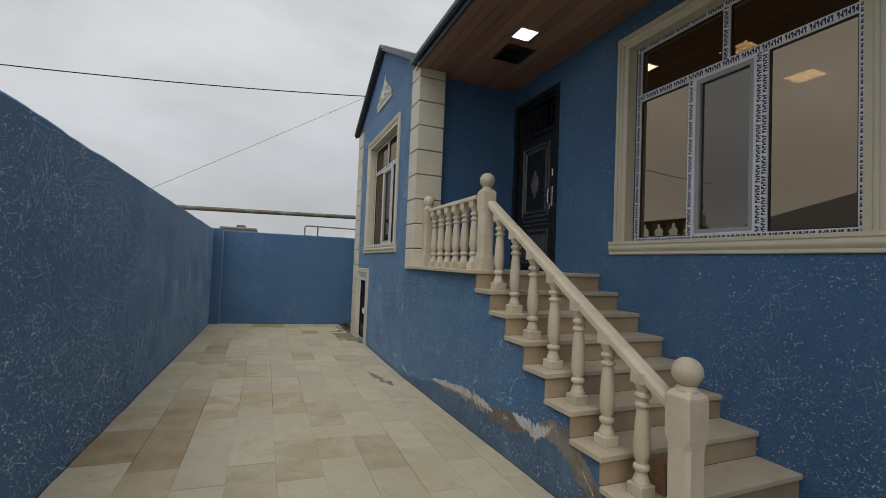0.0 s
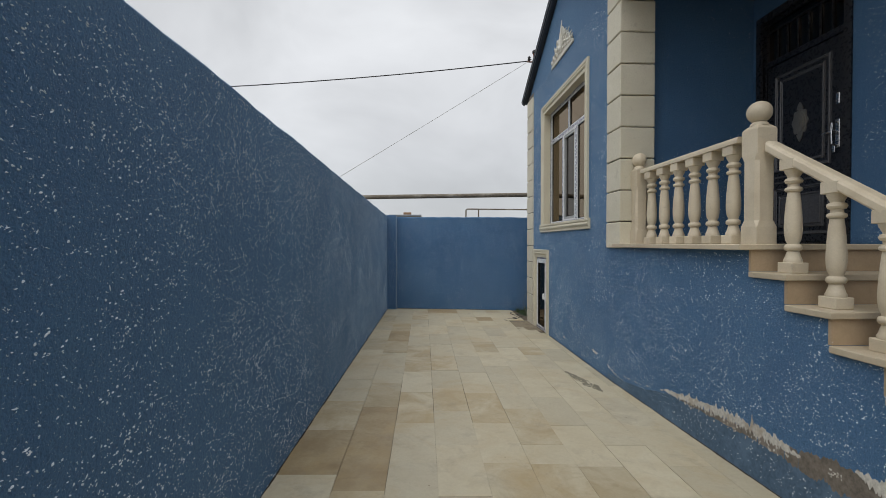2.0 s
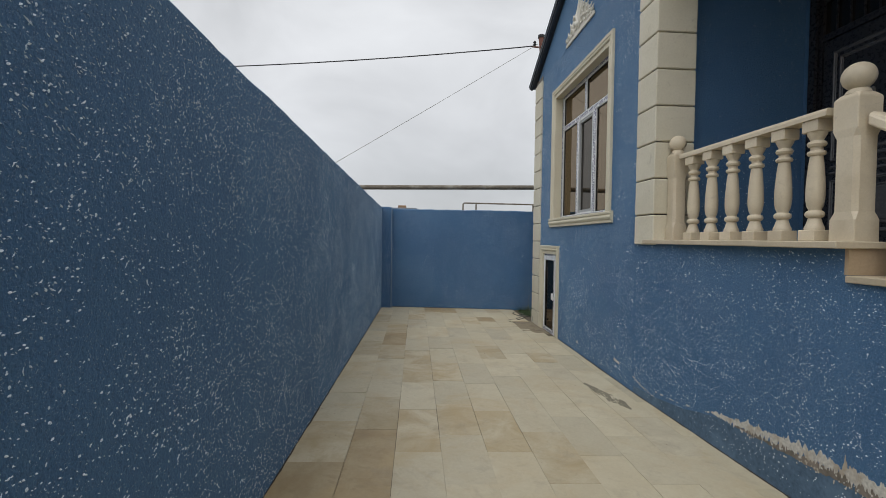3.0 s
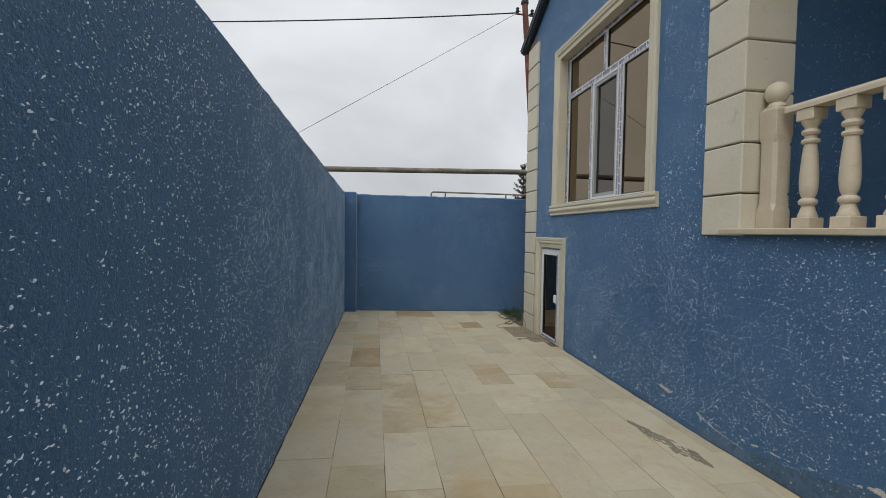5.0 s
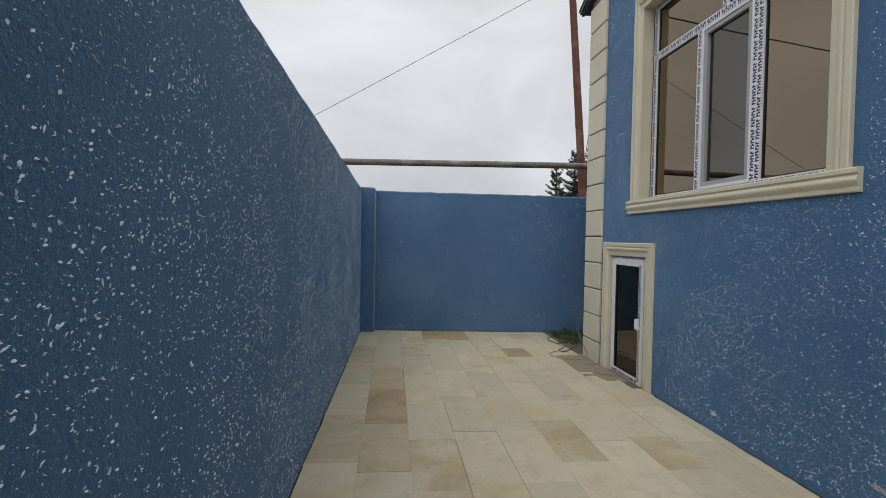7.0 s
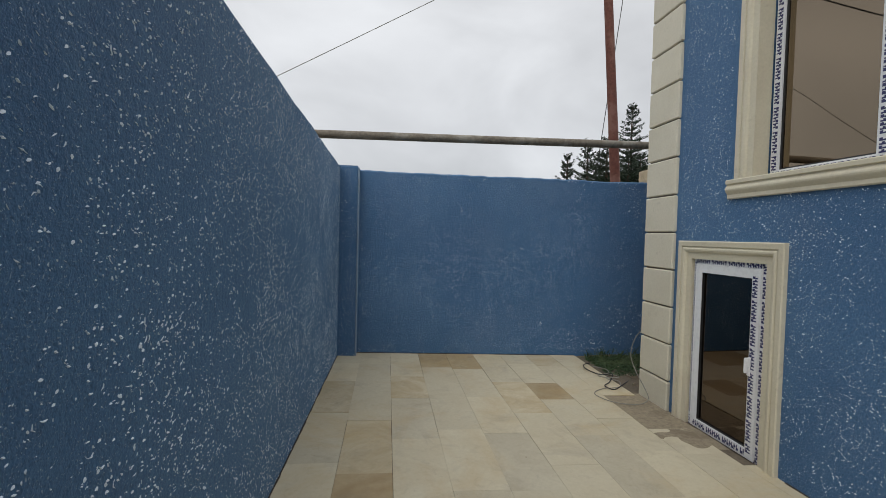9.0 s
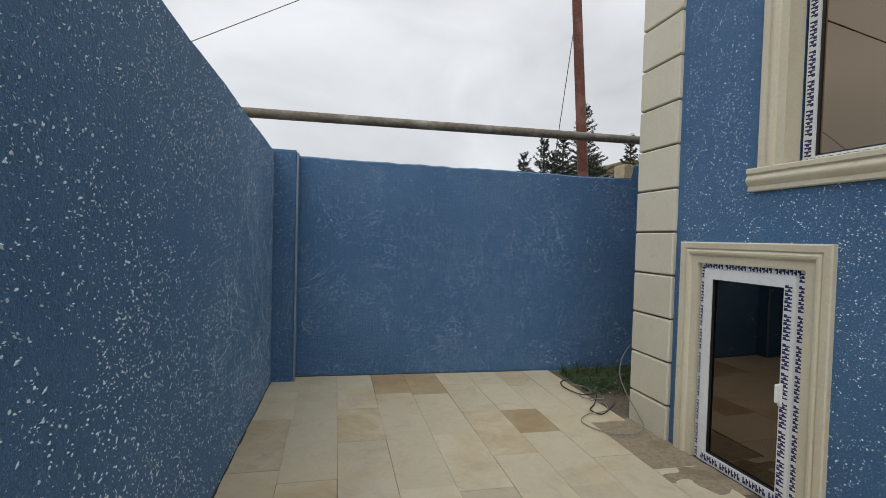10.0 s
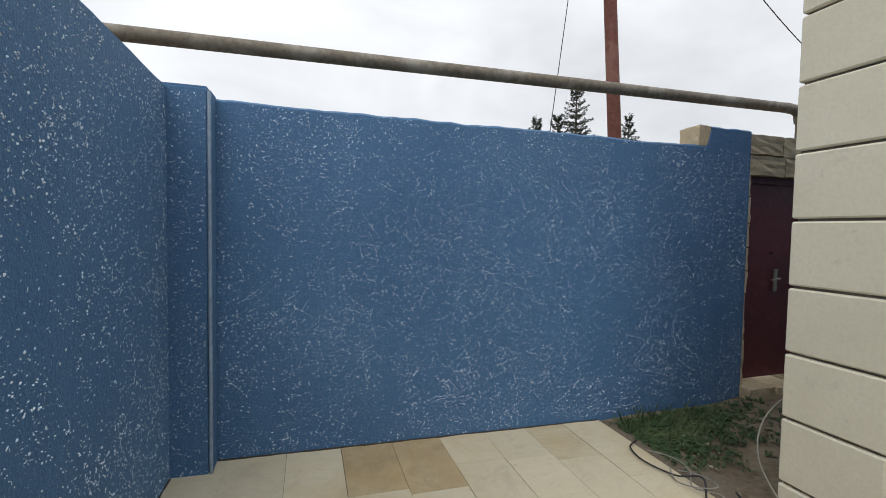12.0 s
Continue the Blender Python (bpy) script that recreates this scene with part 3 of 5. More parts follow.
def build_house_walls():
    bm = bmesh.new()
    holed(bm, 5.88, 9.5, -0.3, 4.28, [W2, BD], on_x(FACE), 0.26)
    prism(bm, [(5.6, 4.28), (9.5, 4.28), (7.58, 5.3)], on_x(FACE), 0.26)
    solid("wall_gable", bm, BLUE, "blue roughcast gable wall of the house", "wall")
    # wall under the landing and the stepped stair flank, slightly splayed
    prof = [(5.88, -0.3), (5.88, FLOOR - 0.04), (STAIR_TOP, FLOOR - 0.04)]
    for i in range(N_STEP):
        z = FLOOR - RISE * (i + 1) - 0.037
        prof += [(STAIR_TOP - GOING * i, z), (STAIR_TOP - GOING * (i + 1), z)]
    prof += [(STAIR_TOP - GOING * N_STEP, -0.3)]
    bm = prism(bmesh.new(), prof, lambda u, v, w: (stair_x(u) if w == 0 else PORCH, u, v), 1)
    solid("wall_stair", bm, BLUE, "blue roughcast wall below landing and stairs with peeling patches", "wall")
    bm = holed(bmesh.new(), -5.0, END, -0.3, 4.2, [W1, ED], on_x(PORCH), 0.26)
    solid("wall_porch", bm, BLUE, "blue roughcast house wall beside the stairs", "wall")
    bm = boxed(2.2, PORCH, END, 5.86, 1.3, 4.2)
    solid("wall_porch_end", bm, BLUE, "shaded blue roughcast end wall of the porch", "wall")
    bm = bmesh.new()
    box(bm, PORCH + 0.27, 7.0, -5.0, -4.8, -0.3, 4.25)
    box(bm, 6.8, 7.0, -4.8, 9.34, -0.3, 4.25)
    box(bm, 2.17, 7.0, 9.345, 9.5, -0.3, 4.25)
    solid("wall_outer", bm, BLUE, "blue roughcast outer walls of the house", "wall")
    bm = bmesh.new()
    box(bm, PORCH + 0.262, 6.79, -4.79, 9.34, 1.25, 1.45)
    box(bm, 2.165, PORCH + 0.26, 5.87, 9.34, 1.25, 1.45)
    box(bm, PORCH + 0.262, 6.79, 5.72, 5.84, 1.46, 4.0)
    box(bm, 6.7, 6.79, -4.79, 5.6, 1.46, 4.0)
    box(bm, PORCH + 0.262, 6.7, -4.79, -4.7, 1.46, 4.0)
    solid("inner_wall", bm, INSIDE, "plain plastered inside walls and floor", "wall")
    bm = bmesh.new()
    box(bm, PORCH + 0.262, 6.79, -4.79, 5.71, 4.02, 4.08)
    box(bm, 2.165, 6.79, 5.87, 9.34, 4.02, 4.08)
    solid("ceiling_inner", bm, INSIDE, "plain white plaster ceilings of the rooms", "ceiling")
    # closed basement box, its darkness put into the wall colour
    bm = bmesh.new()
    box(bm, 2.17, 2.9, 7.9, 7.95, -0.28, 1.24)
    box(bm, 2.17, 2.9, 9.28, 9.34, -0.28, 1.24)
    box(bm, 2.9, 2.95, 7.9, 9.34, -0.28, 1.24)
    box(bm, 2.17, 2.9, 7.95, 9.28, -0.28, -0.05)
    solid("basement_wall", bm, INNER_DARK, "basement walls coloured near-black in place of shade", "wall")
    for x, y in ((4.86, 3.31), (6.15, 3.38)):
        l = thing("ceiling_light", (x, y, 4.0), "square warm lit panel light in a room", "ceiling light", "room lights")
        part("rim", boxed(x - 0.17, x + 0.17, y - 0.17, y + 0.17, 4.006, 4.019, bev=0.003), PVC, l)
        part("diffuser", boxed(x - 0.15, x + 0.15, y - 0.15, y + 0.15, 4.0, 4.008), WARMLED, l, "glowing warm diffuser")


build_house_walls()


def ragged(path, width, seed, x_of, count=0, teeth=1.0):
    """Torn flakes that overlap along path of (y, z): many small uneven shapes, joined."""
    bm = bmesh.new()
    rng = random.Random(seed)
    total = sum((Vector(b) - Vector(a)).length for a, b in zip(path, path[1:]))
    n = 8 * count or int(total / 0.0012)
    for k in range(n):
        f = rng.random() * (len(path) - 1)
        i = min(int(f), len(path) - 2)
        c = Vector(path[i]).lerp(Vector(path[i + 1]), f - i)
        ends = min(1.0, 0.35 + 2.2 * min(f, len(path) - 1 - f) / (len(path) - 1) * 2)
        c.y += rng.uniform(-0.5, 0.5) * width * ends * (0.6 + abs(noise.noise((c.x * 4, seed, 1))))
        r = width * rng.uniform(0.05, 0.15)
        pts = []
        m = rng.randint(5, 7)
        for j in range(m):
            an = 2 * math.pi * j / m
            q = r * rng.uniform(0.55, 1.15)
            pts.append((c.x + q * 0.8 * math.cos(an), c.y + q * teeth * math.sin(an)))
        d = 0.0025 + 0.0015 * rng.random()
        prism(bm, pts, lambda u, v, w: (x_of(u) - d + w, u, v), 0.012)
    return bm


def torn(path, seed, x_of, proud, bite):
    """A torn sheet along path of (y, z, height): ragged teeth above and below, with gaps."""
    bm = bmesh.new()
    step = 0.004
    prev = None
    n = int(abs(path[-1][0] - path[0][0]) / step)
    for k in range(n + 1):
        y = path[0][0] + (path[-1][0] - path[0][0]) * k / n
        for a, b in zip(path, path[1:]):
            if b[0] <= y <= a[0]:
                f = (a[0] - y) / (a[0] - b[0])
                z, w = a[1] + (b[1] - a[1]) * f, a[2] + (b[2] - a[2]) * f
        slow, fast = noise.noise((y * 9, seed, 0)), noise.noise((y * 45, seed, 3))
        spike = abs(noise.noise((y * 120, seed, 7))) ** 1.5 + 0.6 * abs(noise.noise((y * 260, seed, 1)))
        hi = z + w * (0.4 + 0.3 * slow + bite * (0.6 * fast + 1.3 * spike * max(0.1, 0.5 + noise.noise((y * 17, seed, 8)))) + (1 - bite) * 0.12 * fast)
        lo = z - w * (0.4 + 0.3 * noise.noise((y * 11, seed, 5)) + bite * (0.5 * noise.noise((y * 60, seed, 9)) + 0.5 * noise.noise((y * 150, seed, 4))) + (1 - bite) * 0.15 * noise.noise((y * 50, seed, 2)))
        if hi - lo < 0.004 or (bite > 1.5 and noise.noise((y * 14, seed, 6)) < 0.12):
            prev = None
            continue
        x = x_of(y) - proud * (0.8 + 0.3 * fast)
        row = [bm.verts.new(p) for p in ((x + 0.008, y, hi), (x, y, hi - 0.0005), (x - 0.0008 * spike, y, (hi + lo) / 2 + 0.2 * (hi - lo) * fast), (x, y, lo + 0.0005), (x + 0.008, y, lo))]
        if prev:
            for i in range(4):
                bm.faces.new((prev[i], prev[i + 1], row[i + 1], row[i]))
        prev = row
    return bm


wall_stair = bpy.data.objects["wall_stair"]
gable = bpy.data.objects["wall_gable"]
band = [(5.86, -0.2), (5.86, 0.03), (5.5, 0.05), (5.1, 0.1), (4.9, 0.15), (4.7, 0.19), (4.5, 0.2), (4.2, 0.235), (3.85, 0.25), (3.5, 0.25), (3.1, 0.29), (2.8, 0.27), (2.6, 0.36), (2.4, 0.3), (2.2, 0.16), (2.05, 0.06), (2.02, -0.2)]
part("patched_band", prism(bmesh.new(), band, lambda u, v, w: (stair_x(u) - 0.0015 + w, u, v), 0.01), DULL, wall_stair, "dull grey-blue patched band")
part("bare_patch", torn([(4.55, 0.2, 0.02), (4.1, 0.225, 0.05), (3.75, 0.24, 0.07), (3.45, 0.245, 0.14), (3.28, 0.26, 0.18), (3.1, 0.27, 0.15), (2.98, 0.28, 0.06)], 3, stair_x, 0.0022, 0.16), MORTAR, wall_stair, "bare brown render")
part("bare_patch", torn([(2.9, 0.3, 0.04), (2.76, 0.37, 0.13), (2.63, 0.39, 0.2), (2.52, 0.34, 0.24), (2.42, 0.27, 0.24), (2.32, 0.21, 0.2), (2.24, 0.15, 0.16), (2.1, 0.06, 0.06)], 4, stair_x, 0.0022, 0.16), MORTAR, wall_stair, "bare brown render")
part("peeling_plaster", torn([(4.78, 0.2, 0.014), (4.6, 0.215, 0.04), (4.3, 0.25, 0.052), (4.05, 0.27, 0.062), (3.8, 0.28, 0.06), (3.62, 0.275, 0.062), (3.46, 0.265, 0.014)], 1, stair_x, 0.0042, 1.3), PLASTER, wall_stair, "peeling white undercoat")
part("peeling_plaster", torn([(3.16, 0.345, 0.012), (3.06, 0.325, 0.07), (2.95, 0.305, 0.09), (2.85, 0.3, 0.1), (2.74, 0.35, 0.085), (2.66, 0.42, 0.014)], 2, stair_x, 0.0042, 1.0), PLASTER, wall_stair, "peeling white undercoat")
part("peeling_plaster", torn([(5.84, 0.1, 0.004), (5.5, 0.1, 0.009), (5.2, 0.12, 0.006), (4.8, 0.19, 0.009)], 5, stair_x, 0.004, 1.8), PLASTER, wall_stair, "peeling white undercoat")
part("peeling_plaster", ragged([(4.5, 0.19), (4.1, 0.21), (3.7, 0.22), (3.5, 0.235)], 0.06, 11, stair_x, 9), PLASTER, wall_stair, "crumbs of white undercoat")
part("peeling_plaster", ragged([(3.3, 0.27), (3.22, 0.275)], 0.05, 12, stair_x, 3), PLASTER, wall_stair, "crumbs of white undercoat")
part("peeling_plaster", ragged([(2.36, 0.24), (2.26, 0.14)], 0.03, 9, stair_x, 8), PLASTER, wall_stair, "peeling white undercoat")
part("peeling_plaster", ragged([(6.3, 0.18), (6.22, 0.17), (6.16, 0.165)], 0.035, 6, lambda y: FACE, 14), PLASTER, gable, "peeling white undercoat")
part("peeling_plaster", ragged([(5.87, 0.12), (5.7, 0.07), (5.5, 0.05)], 0.022, 7, stair_x, 16), PLASTER, wall_stair, "peeling white undercoat")
part("peeling_plaster", ragged([(7.4, 0.1), (7.34, 0.1)], 0.035, 8, lambda y: FACE, 7), PLASTER, gable, "peeling white undercoat")


# ---- roofs and porch ceiling ----
def build_roofs():
    r = thing("roof", (4.0, 7.65, 5.3), "dark metal gable roof with grey flashing", "roof", kind="structure")
    for s in (1, -1):
        d = Vector((0, s * 2.06, -1.075)).normalized()
        nrm = Vector((0, -d.z * s, d.y * s)) * 1.0
        bm = bmesh.new()
        a = Vector((0, 7.65, 5.3))
        b = a + d * 2.33
        pts = [a, b, b + nrm * 0.045, a + nrm * 0.045]
        prism(bm, [(p.y, p.z) for p in pts], on_x(1.80), 5.3)
        part("roof_slope", bm, ROOFING, r)
        bm = bmesh.new()
        pts = [a + nrm * 0.048, b + nrm * 0.048, b + nrm * 0.058, a + nrm * 0.058]
        prism(bm, [(p.y, p.z) for p in pts], on_x(1.79), 0.5)
        part("verge_flashing", bm, FLASH, r, "thin grey zinc flashing")
        bm = bmesh.new()
        pts = [a - nrm * 0.03, b - nrm * 0.03, b - nrm * 0.002, a - nrm * 0.002]
        prism(bm, [(p.y, p.z) for p in pts], on_x(1.82), 0.03)
        part("verge_board", bm, ROOFING, r)
    p = thing("porch_roof", (3.0, 1.0, 4.1), "dark metal roof edge over the porch", "roof", kind="structure")
    bm = prism(bmesh.new(), [(1.80, 4.2), (1.80, 4.26), (6.9, 5.7), (6.9, 5.64)], lambda u, v, w: (u, -5.0 + w, v), 10.75)
    part("roof_slope", bm, ROOFING, p)
    part("fascia", boxed(1.83, 1.865, -5.0, 5.54, 4.09, 4.205), ROOFING, p)
    part("gutter", boxed(1.77, 1.828, -5.0, 5.54, 4.15, 4.21, bev=0.015), ROOFING, p)
    bm = bmesh.new()
    holed(bm, 1.868, PORCH - 0.002, -5.0, END - 0.002, [(2.62, 2.95, 4.5, 4.87), (2.54, 2.76, 4.12, 4.34)], lambda u, v, w: (u, v, CEIL + 0.012 + w), 0.02)
    x = 1.872
    while x < PORCH - 0.06:
        x1 = min(x + 0.118, PORCH - 0.004)
        runs = [(-5.0, END - 0.004)]
        if x1 > 2.62 and x < 2.95:
            runs = [(-5.0, 4.5), (4.87, END - 0.004)]
        if x1 > 2.54 and x < 2.76:
            runs = [(-5.0, 4.12), (4.34, 4.5), (4.87, END - 0.004)] if x1 > 2.62 else [(-5.0, 4.12), (4.34, END - 0.004)]
        for a, b in runs:
            box(bm, x + 0.002, x1 - 0.002, a, b, CEIL, CEIL + 0.011)
        x += 0.12
    solid("ceiling", bm, WOOD, "varnished reddish wooden board ceiling of the porch", "ceiling")
    l = thing("ceiling_light", (2.65, 4.23, CEIL), "square lit white panel light in the porch ceiling", "ceiling light")
    part("rim", boxed(2.535, 2.765, 4.115, 4.345, CEIL - 0.008, CEIL + 0.004, bev=0.003), PVC, l)
    part("diffuser", boxed(2.55, 2.75, 4.13, 4.33, CEIL - 0.011, CEIL - 0.009), LED, l, "glowing white diffuser")
    # hatch lining: the shade up inside is painted as near-black
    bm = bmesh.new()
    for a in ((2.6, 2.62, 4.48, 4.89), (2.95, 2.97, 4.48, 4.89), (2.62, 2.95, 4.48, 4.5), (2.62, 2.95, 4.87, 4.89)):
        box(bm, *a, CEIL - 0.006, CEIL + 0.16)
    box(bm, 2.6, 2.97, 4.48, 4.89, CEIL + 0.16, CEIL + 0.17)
    solid("ceiling_hatch", bm, INNER_DARK, "open hatch in the porch ceiling, its inside coloured near-black for shade", "hatch")


build_roofs()


# ---- quoins ----
def chamfered(x0, x1, y0, y1, z0, z1):
    return boxed(x0, x1, y0, y1, z0, z1, bev=0.008)


def build_quoins():
    q = thing("quoin", (1.9, 9.4, 0), "cream painted quoin blocks at the house corner", "quoin", kind="structure")
    part("core", boxed(1.892, 2.1, 9.18, 9.545, -0.1, 4.28), MORTAR, q, "dark joint behind the blocks")
    z = -0.1
    ends = [0.205 + 0.308 * k for k in range(14)]
    for e in ends:
        top = min(e, 4.28)
        if top - z > 0.05:
            part("quoin_block", chamfered(1.87, 2.3, 9.165, 9.56, z, top - 0.013), CREAM, q)
        z = e
    c = thing("column", (2.08, 5.7, FLOOR), "square cream column of rusticated blocks on the landing", "column", kind="structure")
    part("core", boxed(1.905, 2.225, 5.57, 5.85, FLOOR - 0.04, 4.15), MORTAR, c, "dark joint behind the blocks")
    z = FLOOR - 0.045
    for k in range(10):
        top = min(1.705 + 0.3265 * k, 4.2)
        if top - z > 0.05:
            part("column_block", chamfered(1.876, 2.245, 5.535, 5.868, z, top - 0.011), CREAM, c)
        z = top


build_quoins()


# ---- windows and trims ----
def taped(bm, p0, p1, across, proud, start=0.0):
    """A flat strip of film from p0 to p1 with its length laid out in metres."""
    uv = bm.loops.layers.uv.verify()
    p0, p1, across, proud = Vector(p0), Vector(p1), Vector(across), Vector(proud)
    ln = (p1 - p0).length
    c = [p0 - across / 2, p1 - across / 2, p1 + across / 2, p0 + across / 2]
    f = bm.faces.new([bm.verts.new(v + proud) for v in c])
    for lo, t in zip(f.loops, ((start, 0), (start + ln, 0), (start + ln, 1), (start, 1))):
        lo[uv].uv = t
    b = [bm.verts.new(v) for v in c]
    fv = list(f.verts)
    for i in range(4):
        j = (i + 1) % 4
        g = bm.faces.new((fv[i], fv[j], b[j], b[i]))
        for lo in g.loops:
            lo[uv].uv = (0.1, 0.02)


def moulding(name, x, y0, y1, z0, z1, sill, label, category="window trim", k=1.0):
    """Stepped cream architrave on a wall that faces -x, with its inner edge round the opening."""
    t = thing(name, (x, (y0 + y1) / 2, z0), label, category, kind="structure")
    prof = [(0.0, -0.1), (0.0, 0.01), (0.046, 0.011), (0.05, 0.016), (0.054, 0.024), (0.064, 0.03), (0.075, 0.031), (0.083, 0.026), (0.086, 0.021), (0.092, 0.022), (0.095, 0.03), (0.128, 0.032), (0.135, 0.026), (0.135, -0.01), (0.02, -0.01), (0.02, -0.1)]
    prof = [(o * k, q) for o, q in prof]
    y0, y1, z1 = y0 + 0.005, y1 - 0.005, z1 - 0.005
    path = [(y0, z0), (y0, z1), (y1, z1), (y1, z0)]
    part("architrave", sweep(bmesh.new(), path, prof, on_x(x)), TRIM, t)
    if sill:
        bm = bmesh.new()
        sp = [(x + 0.1, z0 + 0.008), (x + 0.002, z0 + 0.028), (x - 0.036, z0 + 0.026), (x - 0.04, z0 + 0.02), (x - 0.04, z0 - 0.002), (x - 0.03, z0 - 0.006)]
        sp += [(x - 0.028 - 0.014 * math.sin(math.pi * k / 6), z0 - 0.012 - 0.055 * k / 6) for k in range(7)]
        sp += [(x - 0.022, z0 - 0.075), (x - 0.024, z0 - 0.098), (x - 0.018, z0 - 0.104), (x + 0.01, z0 - 0.104), (x + 0.1, z0 - 0.02)]
        prism(bm, sp, lambda u, v, w: (u, y0 - 0.19 + w, v), y1 - y0 + 0.38)
        part("window_sill", bm, TRIM, t)
    return t


def pane(name, x, y0, y1, z0, z1, mat, parent):
    ob = part(name, boxed(x, x + 0.006, y0, y1, z0, z1), mat, parent)
    ob.visible_shadow = False
    return ob


def pvc_window(name, x, y0, y1, z0, z1, label, fa=0.33, fb=0.66):
    """Fixed and opening lights: three below the transom, two above, film still on the profiles."""
    w = thing(name, (x, (y0 + y1) / 2, z0), label, "window", kind="structure")
    b, d = 0.055, 0.07
    tz = z0 + (z1 - z0) * 0.735
    ym = (y0 + y1) / 2
    ya, yb = y0 + (y1 - y0) * fa, y0 + (y1 - y0) * fb
    fr = part("window_frame", box(box(box(boxed(x, x + d, y0, y1, z0, z0 + b), x, x + d, y0, y1, z1 - b, z1), x, x + d, y0, y0 + b, z0 + b, z1 - b), x, x + d, y1 - b, y1, z0 + b, z1 - b), PVC, w)
    part("transom", boxed(x - 0.001, x + d, y0 + b, y1 - b, tz - 0.035, tz + 0.035), PVC, w)
    part("mullion", boxed(x, x + d, ym - 0.03, ym + 0.03, tz + 0.035, z1 - b), PVC, w)
    for y, h in ((ya, 0.045), (yb, 0.03)):
        part("mullion", boxed(x, x + d, y - h, y + h, z0 + b, tz - 0.035), PVC, w)
    n = Vector((-0.002, 0, 0))
    bm = bmesh.new()
    t = 0.042
    taped(bm, (x - 0.001, y0 + 0.027, z0 + b), (x - 0.001, y0 + 0.027, z1 - b), (0, t, 0), n, 0.03)
    taped(bm, (x - 0.001, y1 - 0.027, z1 - b), (x - 0.001, y1 - 0.027, z0 + b), (0, -t, 0), n, 0.01)
    taped(bm, (x - 0.001, y0 + 0.02, z0 + 0.027), (x - 0.001, y1 - 0.02, z0 + 0.027), (0, 0, t), n, 0.05)
    taped(bm, (x - 0.001, y0 + 0.02, z1 - 0.027), (x - 0.001, y1 - 0.02, z1 - 0.027), (0, 0, t), n, 0.0)
    taped(bm, (x - 0.002, y0 + b, tz), (x - 0.002, y1 - b, tz), (0, 0, 0.055), n, 0.02)
    taped(bm, (x - 0.001, ym, tz + 0.03), (x - 0.001, ym, z1 - b), (0, 0.045, 0), n, 0.04)
    for y, at in ((ya - 0.021, 0.03), (ya + 0.021, 0.09), (yb, 0.06)):
        taped(bm, (x - 0.001, y, z0 + b), (x - 0.001, y, tz - 0.03), (0, 0.04, 0), n, at)
    part("protective_film", bm, FILM, w, "white film printed with dark blue bars")
    xs = x + 0.02
    for a, c, e, f in ((y0 + b, ya - 0.045, z0 + b, tz - 0.035), (yb + 0.03, y1 - b, z0 + b, tz - 0.035), (y0 + b, ym - 0.03, tz + 0.035, z1 - b), (ym + 0.03, y1 - b, tz + 0.035, z1 - b)):
        part("gasket", holed(bmesh.new(), a, c, e, f, [(a + 0.01, c - 0.01, e + 0.01, f - 0.01)], on_x(x + 0.012), 0.02), RUBBER, w)
        pane("pane", xs, a + 0.008, c - 0.008, e + 0.008, f - 0.008, GLASS, w)
    a, c, e, f = ya + 0.045, yb - 0.03, z0 + b, tz - 0.035
    s = part("sash", holed(bmesh.new(), a, c, e, f, [(a + 0.05, c - 0.05, e + 0.05, f - 0.05)], on_x(x + 0.004), 0.05), GASKET, w, "grey opening sash")
    pane("pane", xs + 0.012, a + 0.045, c - 0.045, e + 0.045, f - 0.045, NETTED, s)
    part("sash_bead", holed(bmesh.new(), a - 0.002, c + 0.002, e - 0.002, f + 0.002, [(a + 0.014, c - 0.014, e + 0.014, f - 0.014)], on_x(x - 0.004), 0.01), PVC, s)
    return w


moulding("window_trim", FACE, W2[0], W2[1], W2[2], W2[3] - 0.03, True, "cream stepped moulding and sill round the gable window")
pvc_window("window_1", FACE + 0.1, W2[0] + 0.02, W2[1] - 0.02, W2[2] + 0.01, W2[3] - 0.025, "white pvc window with bronze glass and printed film", 0.325, 0.647)
moulding("window_trim", PORCH, W1[0], W1[1], W1[2], W1[3] - 0.02, True, "cream stepped moulding and sill round the porch window")
pvc_window("window_2", PORCH + 0.1, W1[0] + 0.02, W1[1] - 0.02, W1[2] + 0.01, W1[3] - 0.015, "white pvc window with bronze glass and printed film", 0.345, 0.667)


